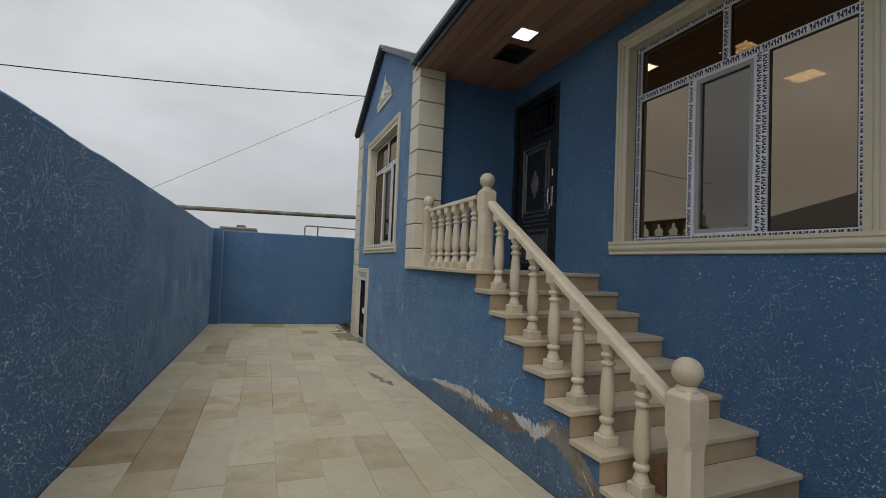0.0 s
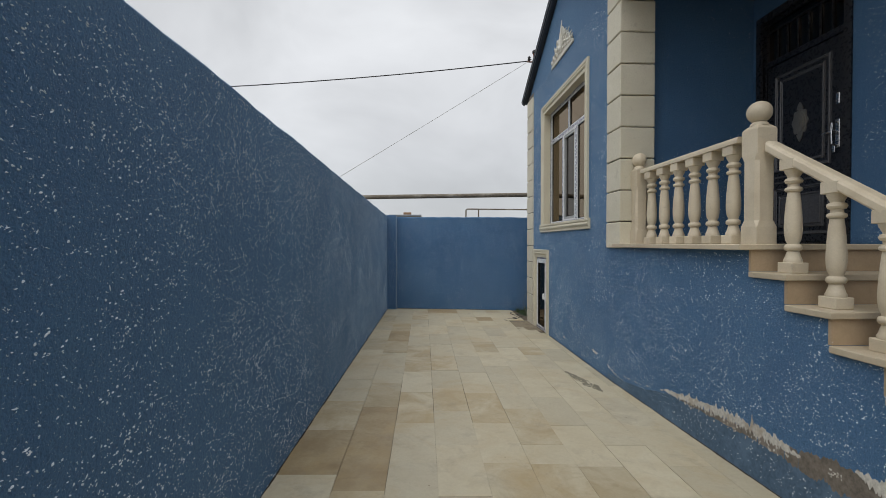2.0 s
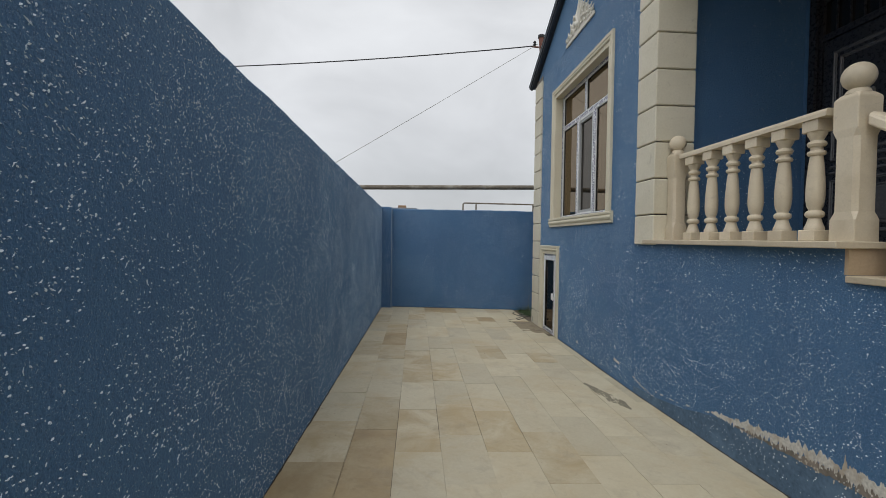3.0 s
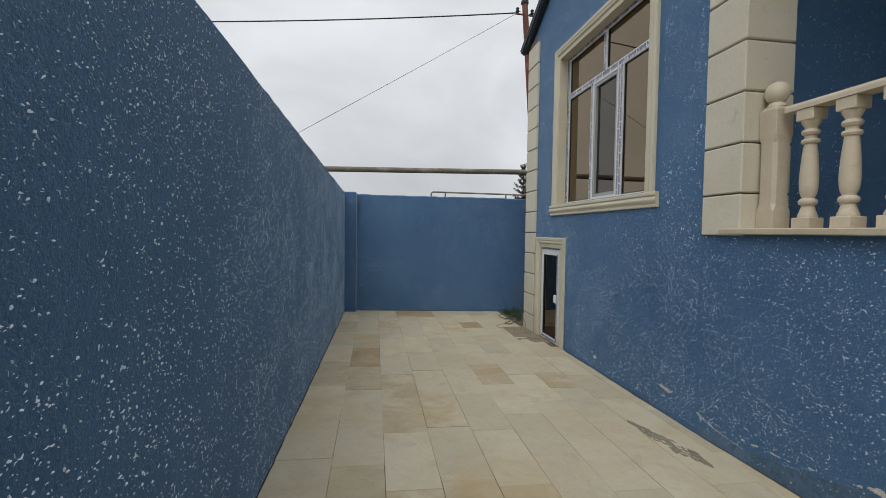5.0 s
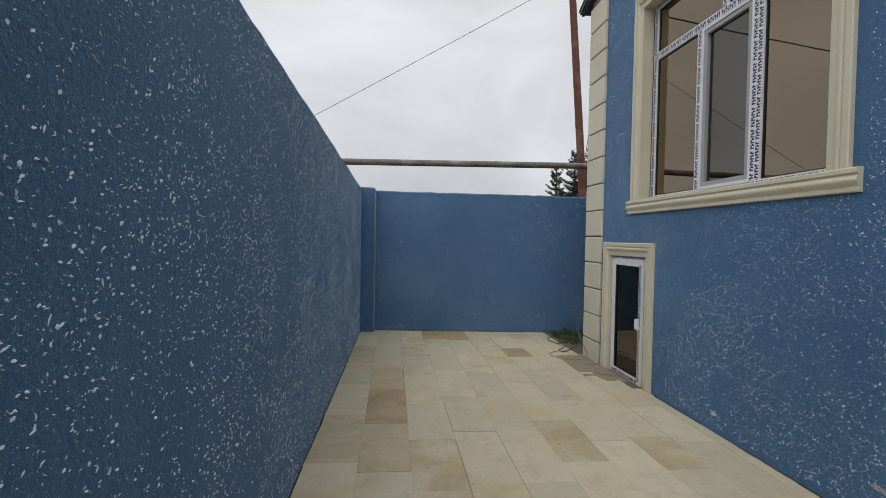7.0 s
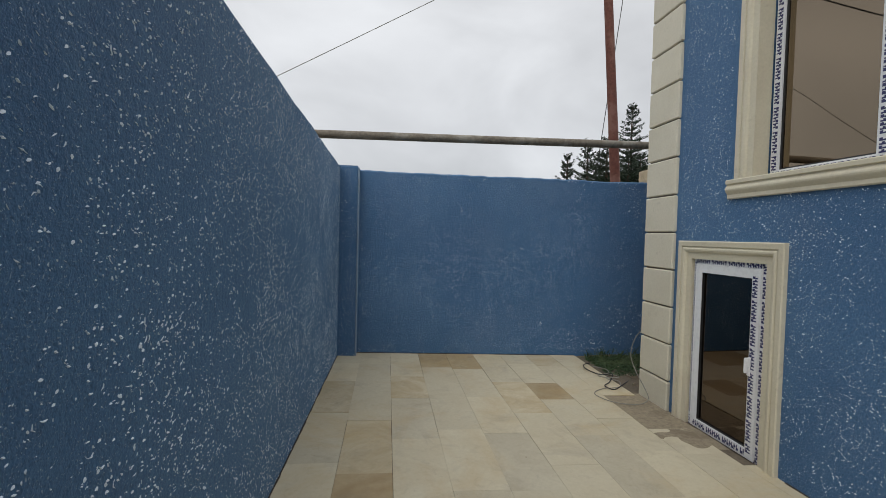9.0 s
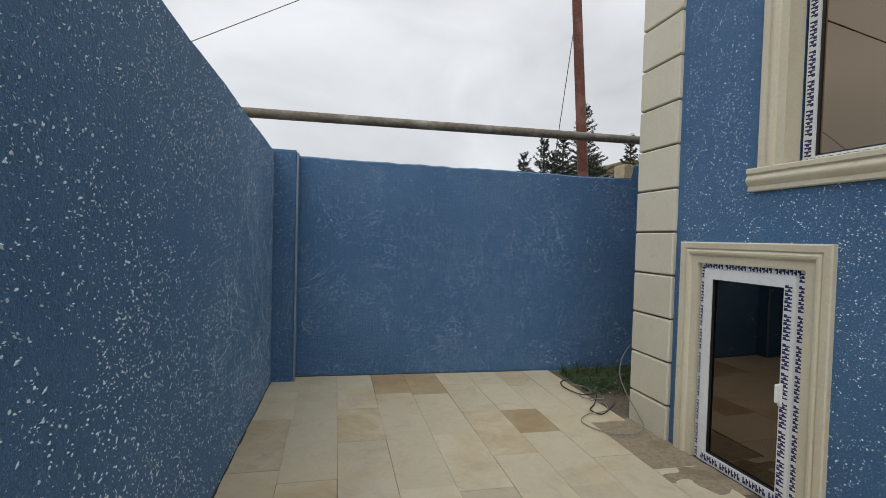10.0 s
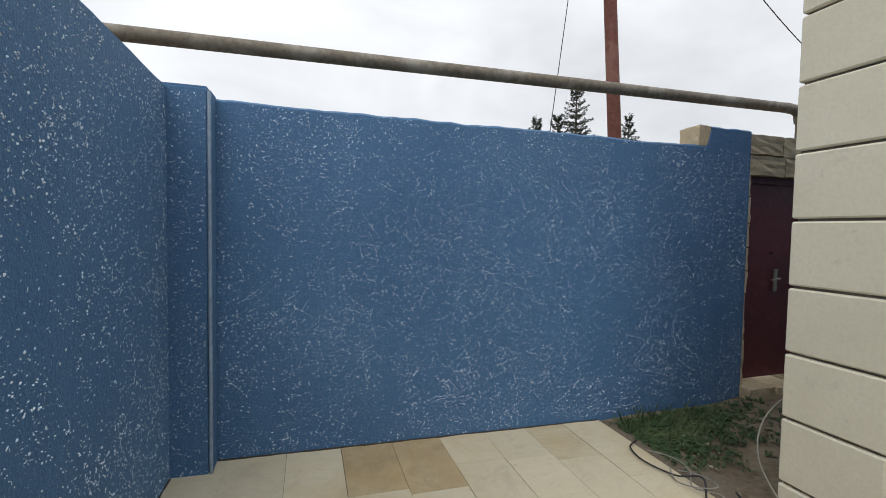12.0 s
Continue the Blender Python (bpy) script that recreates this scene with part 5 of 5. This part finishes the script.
def build_far():
    r = thing("pipe_rail", (3.5, 18.2, -0.09), "thin grey tubular rail beyond the back wall", "railing")
    part("top_pipe", tube(bmesh.new(), [(1.5, 18.2, 2.6), (1.5, 18.2, 2.76), (1.56, 18.2, 2.81), (3.5, 18.2, 2.8), (6.0, 18.2, 2.78)], 0.03, 8), PIPE, r)
    for x in (1.5, 2.0, 4.2):
        part("post", tube(bmesh.new(), [(x, 18.2, -0.09), (x, 18.2, 2.7 if x < 1.6 else 2.79)], 0.028, 8), PIPE, r)
    h = thing("outbuilding", (-0.9, 19.2, -0.09), "low grey outbuilding with a small chimney beyond the wall", "outbuilding")
    part("wall", boxed(-1.45, -0.3, 18.0, 20.5, -0.09, 2.5), INSIDE, h)
    part("roof", boxed(-1.5, -0.25, 17.9, 20.6, 2.5, 2.57, bev=0.01), FLASH, h)
    part("chimney", boxed(-0.95, -0.65, 18.1, 18.4, 2.57, 2.67, bev=0.01), CLAY, h)
    e = thing("shed", (11.2, 24.0, -0.09), "far shed with a low olive-brown pitched roof", "shed")
    part("wall", boxed(9.7, 12.8, 22.2, 26.0, -0.09, 4.15), INSIDE, e)
    part("roof", prism(bmesh.new(), [(9.5, 4.15), (13.0, 4.15), (13.0, 4.22), (11.2, 4.78), (9.5, 4.22)], lambda u, v, w: (u, 22.0 + w, v), 4.2), OLIVE, e)
    n = thing("neighbour_house", (-11.0, 7.0, -0.09), "neighbouring house with a dark hipped roof beyond the yard wall", "house")
    part("wall", boxed(-14.5, -8.6, 1.5, 10.5, -0.09, 3.0), INSIDE, n)
    bm = bmesh.new()
    a = [bm.verts.new(v) for v in ((-15, 1, 3.0), (-8.1, 1, 3.0), (-8.1, 11, 3.0), (-15, 11, 3.0))]
    b = [bm.verts.new(v) for v in ((-11.5, 4.2, 4.7), (-11.5, 7.8, 4.7))]
    for f in ((a[0], a[1], b[0]), (a[1], a[2], b[1], b[0]), (a[2], a[3], b[1]), (a[3], a[0], b[0], b[1]), tuple(a[::-1])):
        bm.faces.new(f)
    part("roof", bm, ROOFING, n)


build_far()


# ---- loose things on the ground ----
def build_cords():
    def coil(name, pts, r, mat, label):
        t = thing(name, pts[0], label, "cable", "loose cables")
        P = [Vector(p) for p in pts]
        out = []
        for i in range(len(P) - 1):
            p0, p1, p2, p3 = P[max(i - 1, 0)], P[i], P[i + 1], P[min(i + 2, len(P) - 1)]
            for k in range(8):
                u = k / 8
                out.append(0.5 * ((2 * p1) + (p2 - p0) * u + (2 * p0 - 5 * p1 + 4 * p2 - p3) * u * u + (3 * p1 - p0 - 3 * p2 + p3) * u ** 3))
        out.append(P[-1])
        part("cord", tube(bmesh.new(), out, r, 7), mat, t, smooth=True)

    g = -0.015
    coil("power_cord", [(1.82, 10.42, g), (1.72, 10.36, g), (1.68, 10.2, g), (1.74, 10.02, g), (1.8, 9.9, 0.03), (1.72, 9.8, g), (1.62, 9.7, g), (1.66, 9.6, g), (1.8, 9.66, 0.02), (1.9, 9.78, 0.0)], 0.0052, CABLE, "black power cord lying in loops on the paving")
    coil("grey_cord", [(1.8, 10.3, g), (1.86, 10.15, 0.0), (1.82, 10.0, 0.01), (1.74, 9.9, g), (1.8, 9.78, 0.0), (1.74, 9.66, g), (1.55, 9.62, g), (1.42, 9.5, g), (1.48, 9.32, g), (1.66, 9.24, g), (1.8, 9.3, 0.0), (1.86, 9.44, 0.04), (1.84, 9.56, 0.16), (1.82, 9.62, 0.3), (1.87, 9.64, 0.45), (1.97, 9.6, 0.58), (2.15, 9.56, 0.64)], 0.0038, GREYCABLE, "thin grey cord looped on the paving and up the corner")
    coil("grey_cord", [(1.78, 10.1, g), (1.7, 9.98, g), (1.72, 9.86, 0.01), (1.82, 9.82, 0.02), (1.86, 9.95, 0.0), (1.8, 10.06, g)], 0.0035, GREYCABLE, "thin grey cord coiled on the paving")


build_cords()


def build_weeds():
    rng = random.Random(11)
    bm = bmesh.new()
    for _ in range(640):
        cx = 1.9 + abs(rng.gauss(0, 0.55))
        cy = 10.72 - abs(rng.gauss(0, 0.28))
        if cx > 3.25 or cy < 9.75 or (cx < 2.3 and cy < 10.0 and rng.random() < 0.4):
            continue
        z = -0.06 + 0.05 * max(0, cx - 1.9)
        for _ in range(rng.randint(5, 9)):
            an, up = rng.uniform(0, 2 * math.pi), rng.uniform(0.25, 1.3)
            ln, wd = rng.uniform(0.016, 0.048), rng.uniform(0.006, 0.013)
            d = Vector((math.cos(an), math.sin(an), up)).normalized()
            s = Vector((-math.sin(an), math.cos(an), 0)) * wd
            p = Vector((cx + rng.gauss(0, 0.02), cy + rng.gauss(0, 0.02), z))
            m = p + d * ln * 0.6 + Vector((0, 0, 0.01))
            q = p + d * ln + Vector((d.x, d.y, -0.3)) * ln * 0.4
            a, b, c, e = (bm.verts.new(v) for v in (p, m - s, q, m + s))
            bm.faces.new((a, b, c, e))
    for _ in range(110):
        cx, cy = 1.88 + abs(rng.gauss(0, 0.4)), 10.76 - abs(rng.gauss(0, 0.16))
        if cx > 3.1:
            continue
        z = -0.06 + 0.05 * max(0, cx - 1.9)
        lean = Vector((rng.gauss(0, 0.06), rng.gauss(-0.02, 0.05), rng.uniform(0.06, 0.16)))
        s = Vector((rng.uniform(-1, 1), rng.uniform(-1, 1), 0)).normalized() * 0.004
        p = Vector((cx, cy, z))
        bm.faces.new([bm.verts.new(v) for v in (p - s, p + s, p + lean * 0.6 + s, p + lean, p + lean * 0.6 - s)])
    me = bpy.data.meshes.new("weeds")
    bm.to_mesh(me)
    bm.free()
    me.materials.append(LEAF)
    tagged(new("weeds", me), "low green weeds and grass along the back wall", "weeds", kind="stuff")
    bm = bmesh.new()
    for _ in range(90):
        cx, cy = rng.uniform(1.85, 4.2), rng.uniform(9.3, 10.7)
        s = rng.uniform(0.005, 0.016)
        t = bmesh.new()
        bmesh.ops.create_icosphere(t, subdivisions=1, radius=s, matrix=Matrix.Translation((cx, cy, -0.045 + 0.05 * max(0, cx - 1.9))))
        for v in t.verts:
            v.co += Vector((rng.uniform(-1, 1), rng.uniform(-1, 1), rng.uniform(-1, 1))) * s * 0.3
        join(bm, t)
    ob = new("pebbles", finish(bm, "pebbles", SMEAR))
    tagged(ob, "small stones and rubble lying on the soil", "stones", kind="stuff")


build_weeds()


def throw_chips(wall, u0, u1, v0, v1, place, density, seed, skip=(), top=None):
    """Stone chips thrown on a wet render: small ridged slivers, many short, a few long, in drifts."""
    rs = np.random.RandomState(seed)
    n = int((u1 - u0) * (v1 - v0) * density * 1.7)
    verts, faces = [], []
    for u, v, keep, th, ln, cv, k in zip(rs.uniform(u0, u1, n), rs.uniform(v0, v1, n), rs.uniform(0, 1, n), rs.normal(0, 0.9, n), rs.lognormal(-5.74, 0.5, n), rs.normal(0, 0.7, n), rs.uniform(0.22, 0.7, n)):
        drift = 0.5 + 0.5 * noise.noise((u * 1.9, v * 1.9, seed)) + 0.5 * noise.noise((u * 7, v * 7, seed + 3)) + 0.3 * noise.noise((u * 19, v * 19, seed + 5))
        if keep > drift or any(a < u < b and c < v < d for a, b, c, d in skip):
            continue
        if top and v > top(u) - 0.03:
            continue
        if k > 0.46:
            ln = min(max(ln, 0.0021), 0.0048)
            wd, cv = ln * (k + 0.15), cv * 0.4
        else:
            ln = min(ln, 0.0098)
            wd = max(ln * k * 0.75, 0.0012)
        h = 0.0008 + wd * 0.8
        i0 = len(verts)
        for j, (f, g) in enumerate(((-1.0, 0.3), (0.0, 1.0), (1.0, 0.35))):
            an = th + cv * f
            cu, cw = u + ln * f * math.cos(th + cv * f * 0.5), v + ln * f * math.sin(th + cv * f * 0.5)
            du, dv = -math.sin(an) * wd * g, math.cos(an) * wd * g
            verts += [place(cu + du, cw + dv, 0.0006), place(cu - 0.5 * du, cw - 0.5 * dv, -h * (0.4 + 0.6 * g)), place(cu - du, cw - dv, 0.0006)]
        for j in (0, 3):
            for q in (0, 1):
                faces.append((i0 + j + q, i0 + j + q + 1, i0 + j + q + 4, i0 + j + q + 3))
    me = bpy.data.meshes.new("stone_chips")
    me.from_pydata(verts, [], faces)
    me.materials.append(CHIP)
    ob = new("stone_chips", me)
    ob.parent = wall
    tagged(ob, "small white stone chips", kind="stuff")


named = bpy.data.objects
throw_chips(named["wall_west"], 0.3, 10.66, 0.0, 2.25, lambda u, v, w: (left_x(u) - w, u, v), 2100, 1, (), left_top)
throw_chips(named["wall_north"], -0.75, 3.18, 0.0, 2.04, on_y(10.8), 2200, 2)
throw_chips(named["pilaster"], -0.94, -0.775, 0.0, 2.06, on_y(10.66), 2000, 3)
throw_chips(named["wall_gable"], 5.9, 9.12, 0.0, 4.25, on_x(FACE), 2000, 4, ((W2[0] - 0.2, W2[1] + 0.2, W2[2] - 0.1, W2[3] + 0.13), (BD[0] - 0.1, BD[1] + 0.1, -1, BD[3] + 0.1)))
throw_chips(named["wall_stair"], 3.86, 5.86, 0.0, FLOOR - 0.06, lambda u, v, w: (stair_x(u) + w, u, v), 2000, 5, ((3.0, 4.3, -1, 0.31), (4.3, 4.9, 0.13, 0.28), (4.3, 4.9, -1, 0.18)))
for i in range(5):
    throw_chips(named["wall_stair"], STAIR_TOP - GOING * (i + 1), STAIR_TOP - GOING * i, 0.38, FLOOR - RISE * (i + 1) - 0.05, lambda u, v, w: (stair_x(u) + w, u, v), 1900, 20 + i)
throw_chips(named["wall_stair"], 2.3, 4.9, 0.0, 0.17, lambda u, v, w: (stair_x(u) - 0.0016 + w, u, v), 900, 31)
throw_chips(named["wall_porch"], 0.9, 4.5, 0.2, 4.0, on_x(PORCH), 1900, 6, ((W1[0] - 0.2, W1[1] + 0.2, W1[2] - 0.1, W1[3] + 0.13),))
throw_chips(named["wall_porch_end"], 2.26, 3.4, FLOOR, 4.05, on_y(END), 450, 7)


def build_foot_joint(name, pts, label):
    """A thin uneven dark line where paving meets a wall."""
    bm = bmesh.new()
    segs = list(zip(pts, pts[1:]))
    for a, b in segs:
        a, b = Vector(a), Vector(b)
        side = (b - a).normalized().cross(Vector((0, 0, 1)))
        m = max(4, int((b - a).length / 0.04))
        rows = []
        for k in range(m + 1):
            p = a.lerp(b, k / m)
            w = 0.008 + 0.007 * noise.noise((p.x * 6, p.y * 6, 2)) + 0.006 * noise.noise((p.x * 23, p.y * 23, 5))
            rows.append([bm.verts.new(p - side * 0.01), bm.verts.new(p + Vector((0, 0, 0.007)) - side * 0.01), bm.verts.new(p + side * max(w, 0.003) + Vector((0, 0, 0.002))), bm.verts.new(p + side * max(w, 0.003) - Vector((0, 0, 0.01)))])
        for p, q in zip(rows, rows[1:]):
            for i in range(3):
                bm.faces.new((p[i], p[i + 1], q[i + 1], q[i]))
    solid(name, bm, FOOT_LINE, label, "trim")


def lie(x):
    return 0.005 - 0.022 * x


build_foot_joint("joint_west", [(left_x(y), y, lie(left_x(y))) for y in (-4.9, 3.0, 7.0, 10.65)], "thin dark line at the foot of the yard wall")
build_foot_joint("joint_north", [(-0.75, 10.798, lie(-0.75)), (1.8, 10.798, lie(1.8))], "thin dark line at the foot of the back wall")
build_foot_joint("joint_house", [(FACE, 8.1, lie(1.9)), (FACE, 5.9, lie(1.9)), (stair_x(4.0), 4.0, lie(1.96)), (stair_x(1.95), 1.95, lie(2.0))], "thin dark line at the foot of the house wall")


# ---- paving, slab by slab ----
COLUMN_X = (-1.2, -0.695, -0.38, -0.065, 0.25, 0.565, 0.88, 1.19, 1.495, 1.805)
JOINTS = (
    (3.2, 3.85, 4.5, 5.12, 5.75, 6.4, 7.02, 7.73, 8.42, 9.14, 9.84, 10.4),
    (2.95, 3.67, 4.32, 4.98, 5.65, 6.28, 6.91, 7.57, 8.3, 9.0, 9.68, 10.36),
    (2.7, 3.35, 4.0, 4.64, 5.37, 6.05, 6.7, 7.3, 7.92, 8.71, 9.43, 9.98),
    (2.95, 3.61, 4.25, 4.9, 5.5, 6.12, 6.77, 7.42, 8.11, 8.84, 9.54, 10.28),
    (3.3, 4.0, 4.65, 5.36, 6.05, 6.75, 7.42, 8.1, 8.78, 9.45, 10.23),
    (3.0, 3.57, 3.98, 4.26, 4.96, 5.66, 6.3, 6.97, 7.59, 8.35, 9.12, 9.83, 10.45),
    (3.3, 3.95, 4.6, 5.25, 5.9, 6.55, 7.25, 8.0, 8.73, 9.4, 9.81, 10.42),
    (2.9, 3.6, 4.25, 4.9, 5.55, 6.2, 6.86, 7.3, 8.0, 8.5, 9.01, 9.75, 10.35),
    (3.3, 3.95, 4.6, 5.25, 5.9, 6.55, 7.2, 7.85, 8.45, 8.82, 9.5, 10.1),
    (3.5, 4.2, 4.9, 5.6, 6.3, 7.0, 7.7, 8.3),
)
# rusty, tan and grey slabs: column and a place along it
RUSTY = {(1, 4.0), (1, 4.6), (1, 7.9), (0, 4.2), (6, 9.6), (3, 10.5), (4, 10.5)}
TANNED = {(0, 4.8), (0, 9.5), (0, 7.3), (1, 3.4), (1, 5.3), (1, 8.6), (1, 7.2), (2, 5.0), (2, 6.9), (2, 9.7), (3, 5.2), (3, 6.4), (3, 3.2), (4, 3.6), (5, 3.8), (5, 4.6), (5, 7.3), (6, 3.6), (7, 7.1), (7, 10.5), (2, 6.3), (4, 5.1), (5, 9.5)}
GREYED = {(2, 9.0), (0, 8.8), (5, 7.0), (7, 6.5), (8, 8.6), (8, 5.0), (4, 8.4), (6, 8.4)}


def build_paving():
    bed = new("pavement", finish(boxed(-1.18, 2.05, -5.0, 10.85, -0.07, -0.009), "pavement", BED))
    tagged(bed, "courtyard paving of pale and rusty sandstone slabs", "paving", kind="structure")
    bed.location = (0, 0, 0.005)
    bed.rotation_euler = (0, 0.022, 0)
    rng = random.Random(8)
    for c, cuts in enumerate(JOINTS):
        x0 = COLUMN_X[c]
        x1 = COLUMN_X[c + 1] if c + 1 < len(COLUMN_X) else 2.0
        ys = []
        y = cuts[0]
        while y > -4.9:
            y -= 0.62 + rng.uniform(-0.06, 0.06)
            ys.append(y)
        ys = ys[::-1] + list(cuts)
        if c < 9:
            ys.append(10.8)
        for a, b in zip(ys, ys[1:]):
            if c == 8 and a > 8.8 and b < 9.6:
                continue
            mat = PALE
            if any(k == c and a < v < b for k, v in RUSTY):
                mat = BROWN
            elif any(k == c and a < v < b for k, v in TANNED):
                mat = TAN
            elif any(k == c and a < v < b for k, v in GREYED):
                mat = GREY
            g, gy, ch, dz = rng.choice((0.0001, 0.0001, 0.0002, 0.0004, 0.0018)), rng.choice((0.0001, 0.0001, 0.0002, 0.0003, 0.0012)), 0.0005, rng.uniform(-0.0015, 0.0015)
            skew = [rng.choice((0, 0, 0.0002, 0.0014)) * rng.random() for _ in range(4)]
            lo = [(x0 + g + skew[0], a + gy), (x1 - g - skew[1], a + gy), (x1 - g - skew[2], b - gy), (x0 + g + skew[3], b - gy)]
            hi = [(lo[0][0] + ch, lo[0][1] + ch), (lo[1][0] - ch, lo[1][1] + ch), (lo[2][0] - ch, lo[2][1] - ch), (lo[3][0] + ch, lo[3][1] - ch)]
            verts = [(x, y, -0.008) for x, y in lo] + [(x, y, dz - ch) for x, y in lo] + [(x, y, dz) for x, y in hi]
            faces = [(8, 9, 10, 11)]
            for i in range(4):
                j = (i + 1) % 4
                faces += [(i, j, 4 + j, 4 + i), (4 + i, 4 + j, 8 + j, 8 + i)]
            me = bpy.data.meshes.new("paving_slab")
            me.from_pydata(verts, [], faces)
            me.materials.append(mat)
            s = new("paving_slab", me)
            s.parent = bed
    # a missing slab by the low door: trodden mortar with a sandy spill beside it
    bm = bmesh.new()
    nx, ny = 22, 54
    grid = {}
    for i in range(nx + 1):
        for j in range(ny + 1):
            x, y = 1.495 + 0.39 * i / nx, 8.5 + 1.06 * j / ny
            low = -0.006 + 0.004 * noise.noise((x * 14, y * 14, 2)) + 0.002 * noise.noise((x * 40, y * 40, 4))
            ridge = max(0.0, 1 - abs(y - 8.74 - 0.1 * (x - 1.7)) / 0.05)
            if y < 8.83:
                low = 0.0012 + 0.003 * noise.noise((x * 9, y * 9, 8)) - 0.012 * max(0.0, 8.6 - y) - 0.018 * max(0.0, 1.66 - x) + 0.004 * ridge
            grid[i, j] = bm.verts.new((x, y, low))
    for i in range(nx):
        for j in range(ny):
            bm.faces.new((grid[i, j], grid[i + 1, j], grid[i + 1, j + 1], grid[i, j + 1]))
    m = new("bare_mortar", finish(bm, "bare_mortar", SPILL, True))
    m.parent = bed
    tagged(m, "damp brown mortar where a slab is missing")
    rng = random.Random(2)
    bm = bmesh.new()
    for _ in range(420):
        f = rng.random()
        half = 0.01 + 0.07 * math.sin(math.pi * min(1.0, f ** 1.3)) * (0.7 + 0.6 * noise.noise((f * 6, 1, 2)))
        cx, cy = 1.51 + 0.15 * f + half * rng.uniform(-1, 1) + 0.012 * noise.noise((f * 5, 7, 2)), 6.1 - 0.66 * f + rng.gauss(0, 0.01)
        m, r = rng.randint(5, 7), rng.uniform(0.006, 0.016)
        pts = []
        for i in range(m):
            an = 2 * math.pi * i / m
            q = r * rng.uniform(0.5, 1.15)
            pts.append((cx + q * 0.8 * math.cos(an), cy + 1.4 * q * math.sin(an)))
        top = 0.0016 + 0.0016 * rng.random()
        prism(bm, pts, lambda u, v, w: (u, v, top - 0.004 + w), 0.004)
    s = new("mortar_smear", finish(bm, "mortar_smear", SMEAR))
    s.parent = bed
    tagged(s, "dried grey mortar smear")


build_paving()
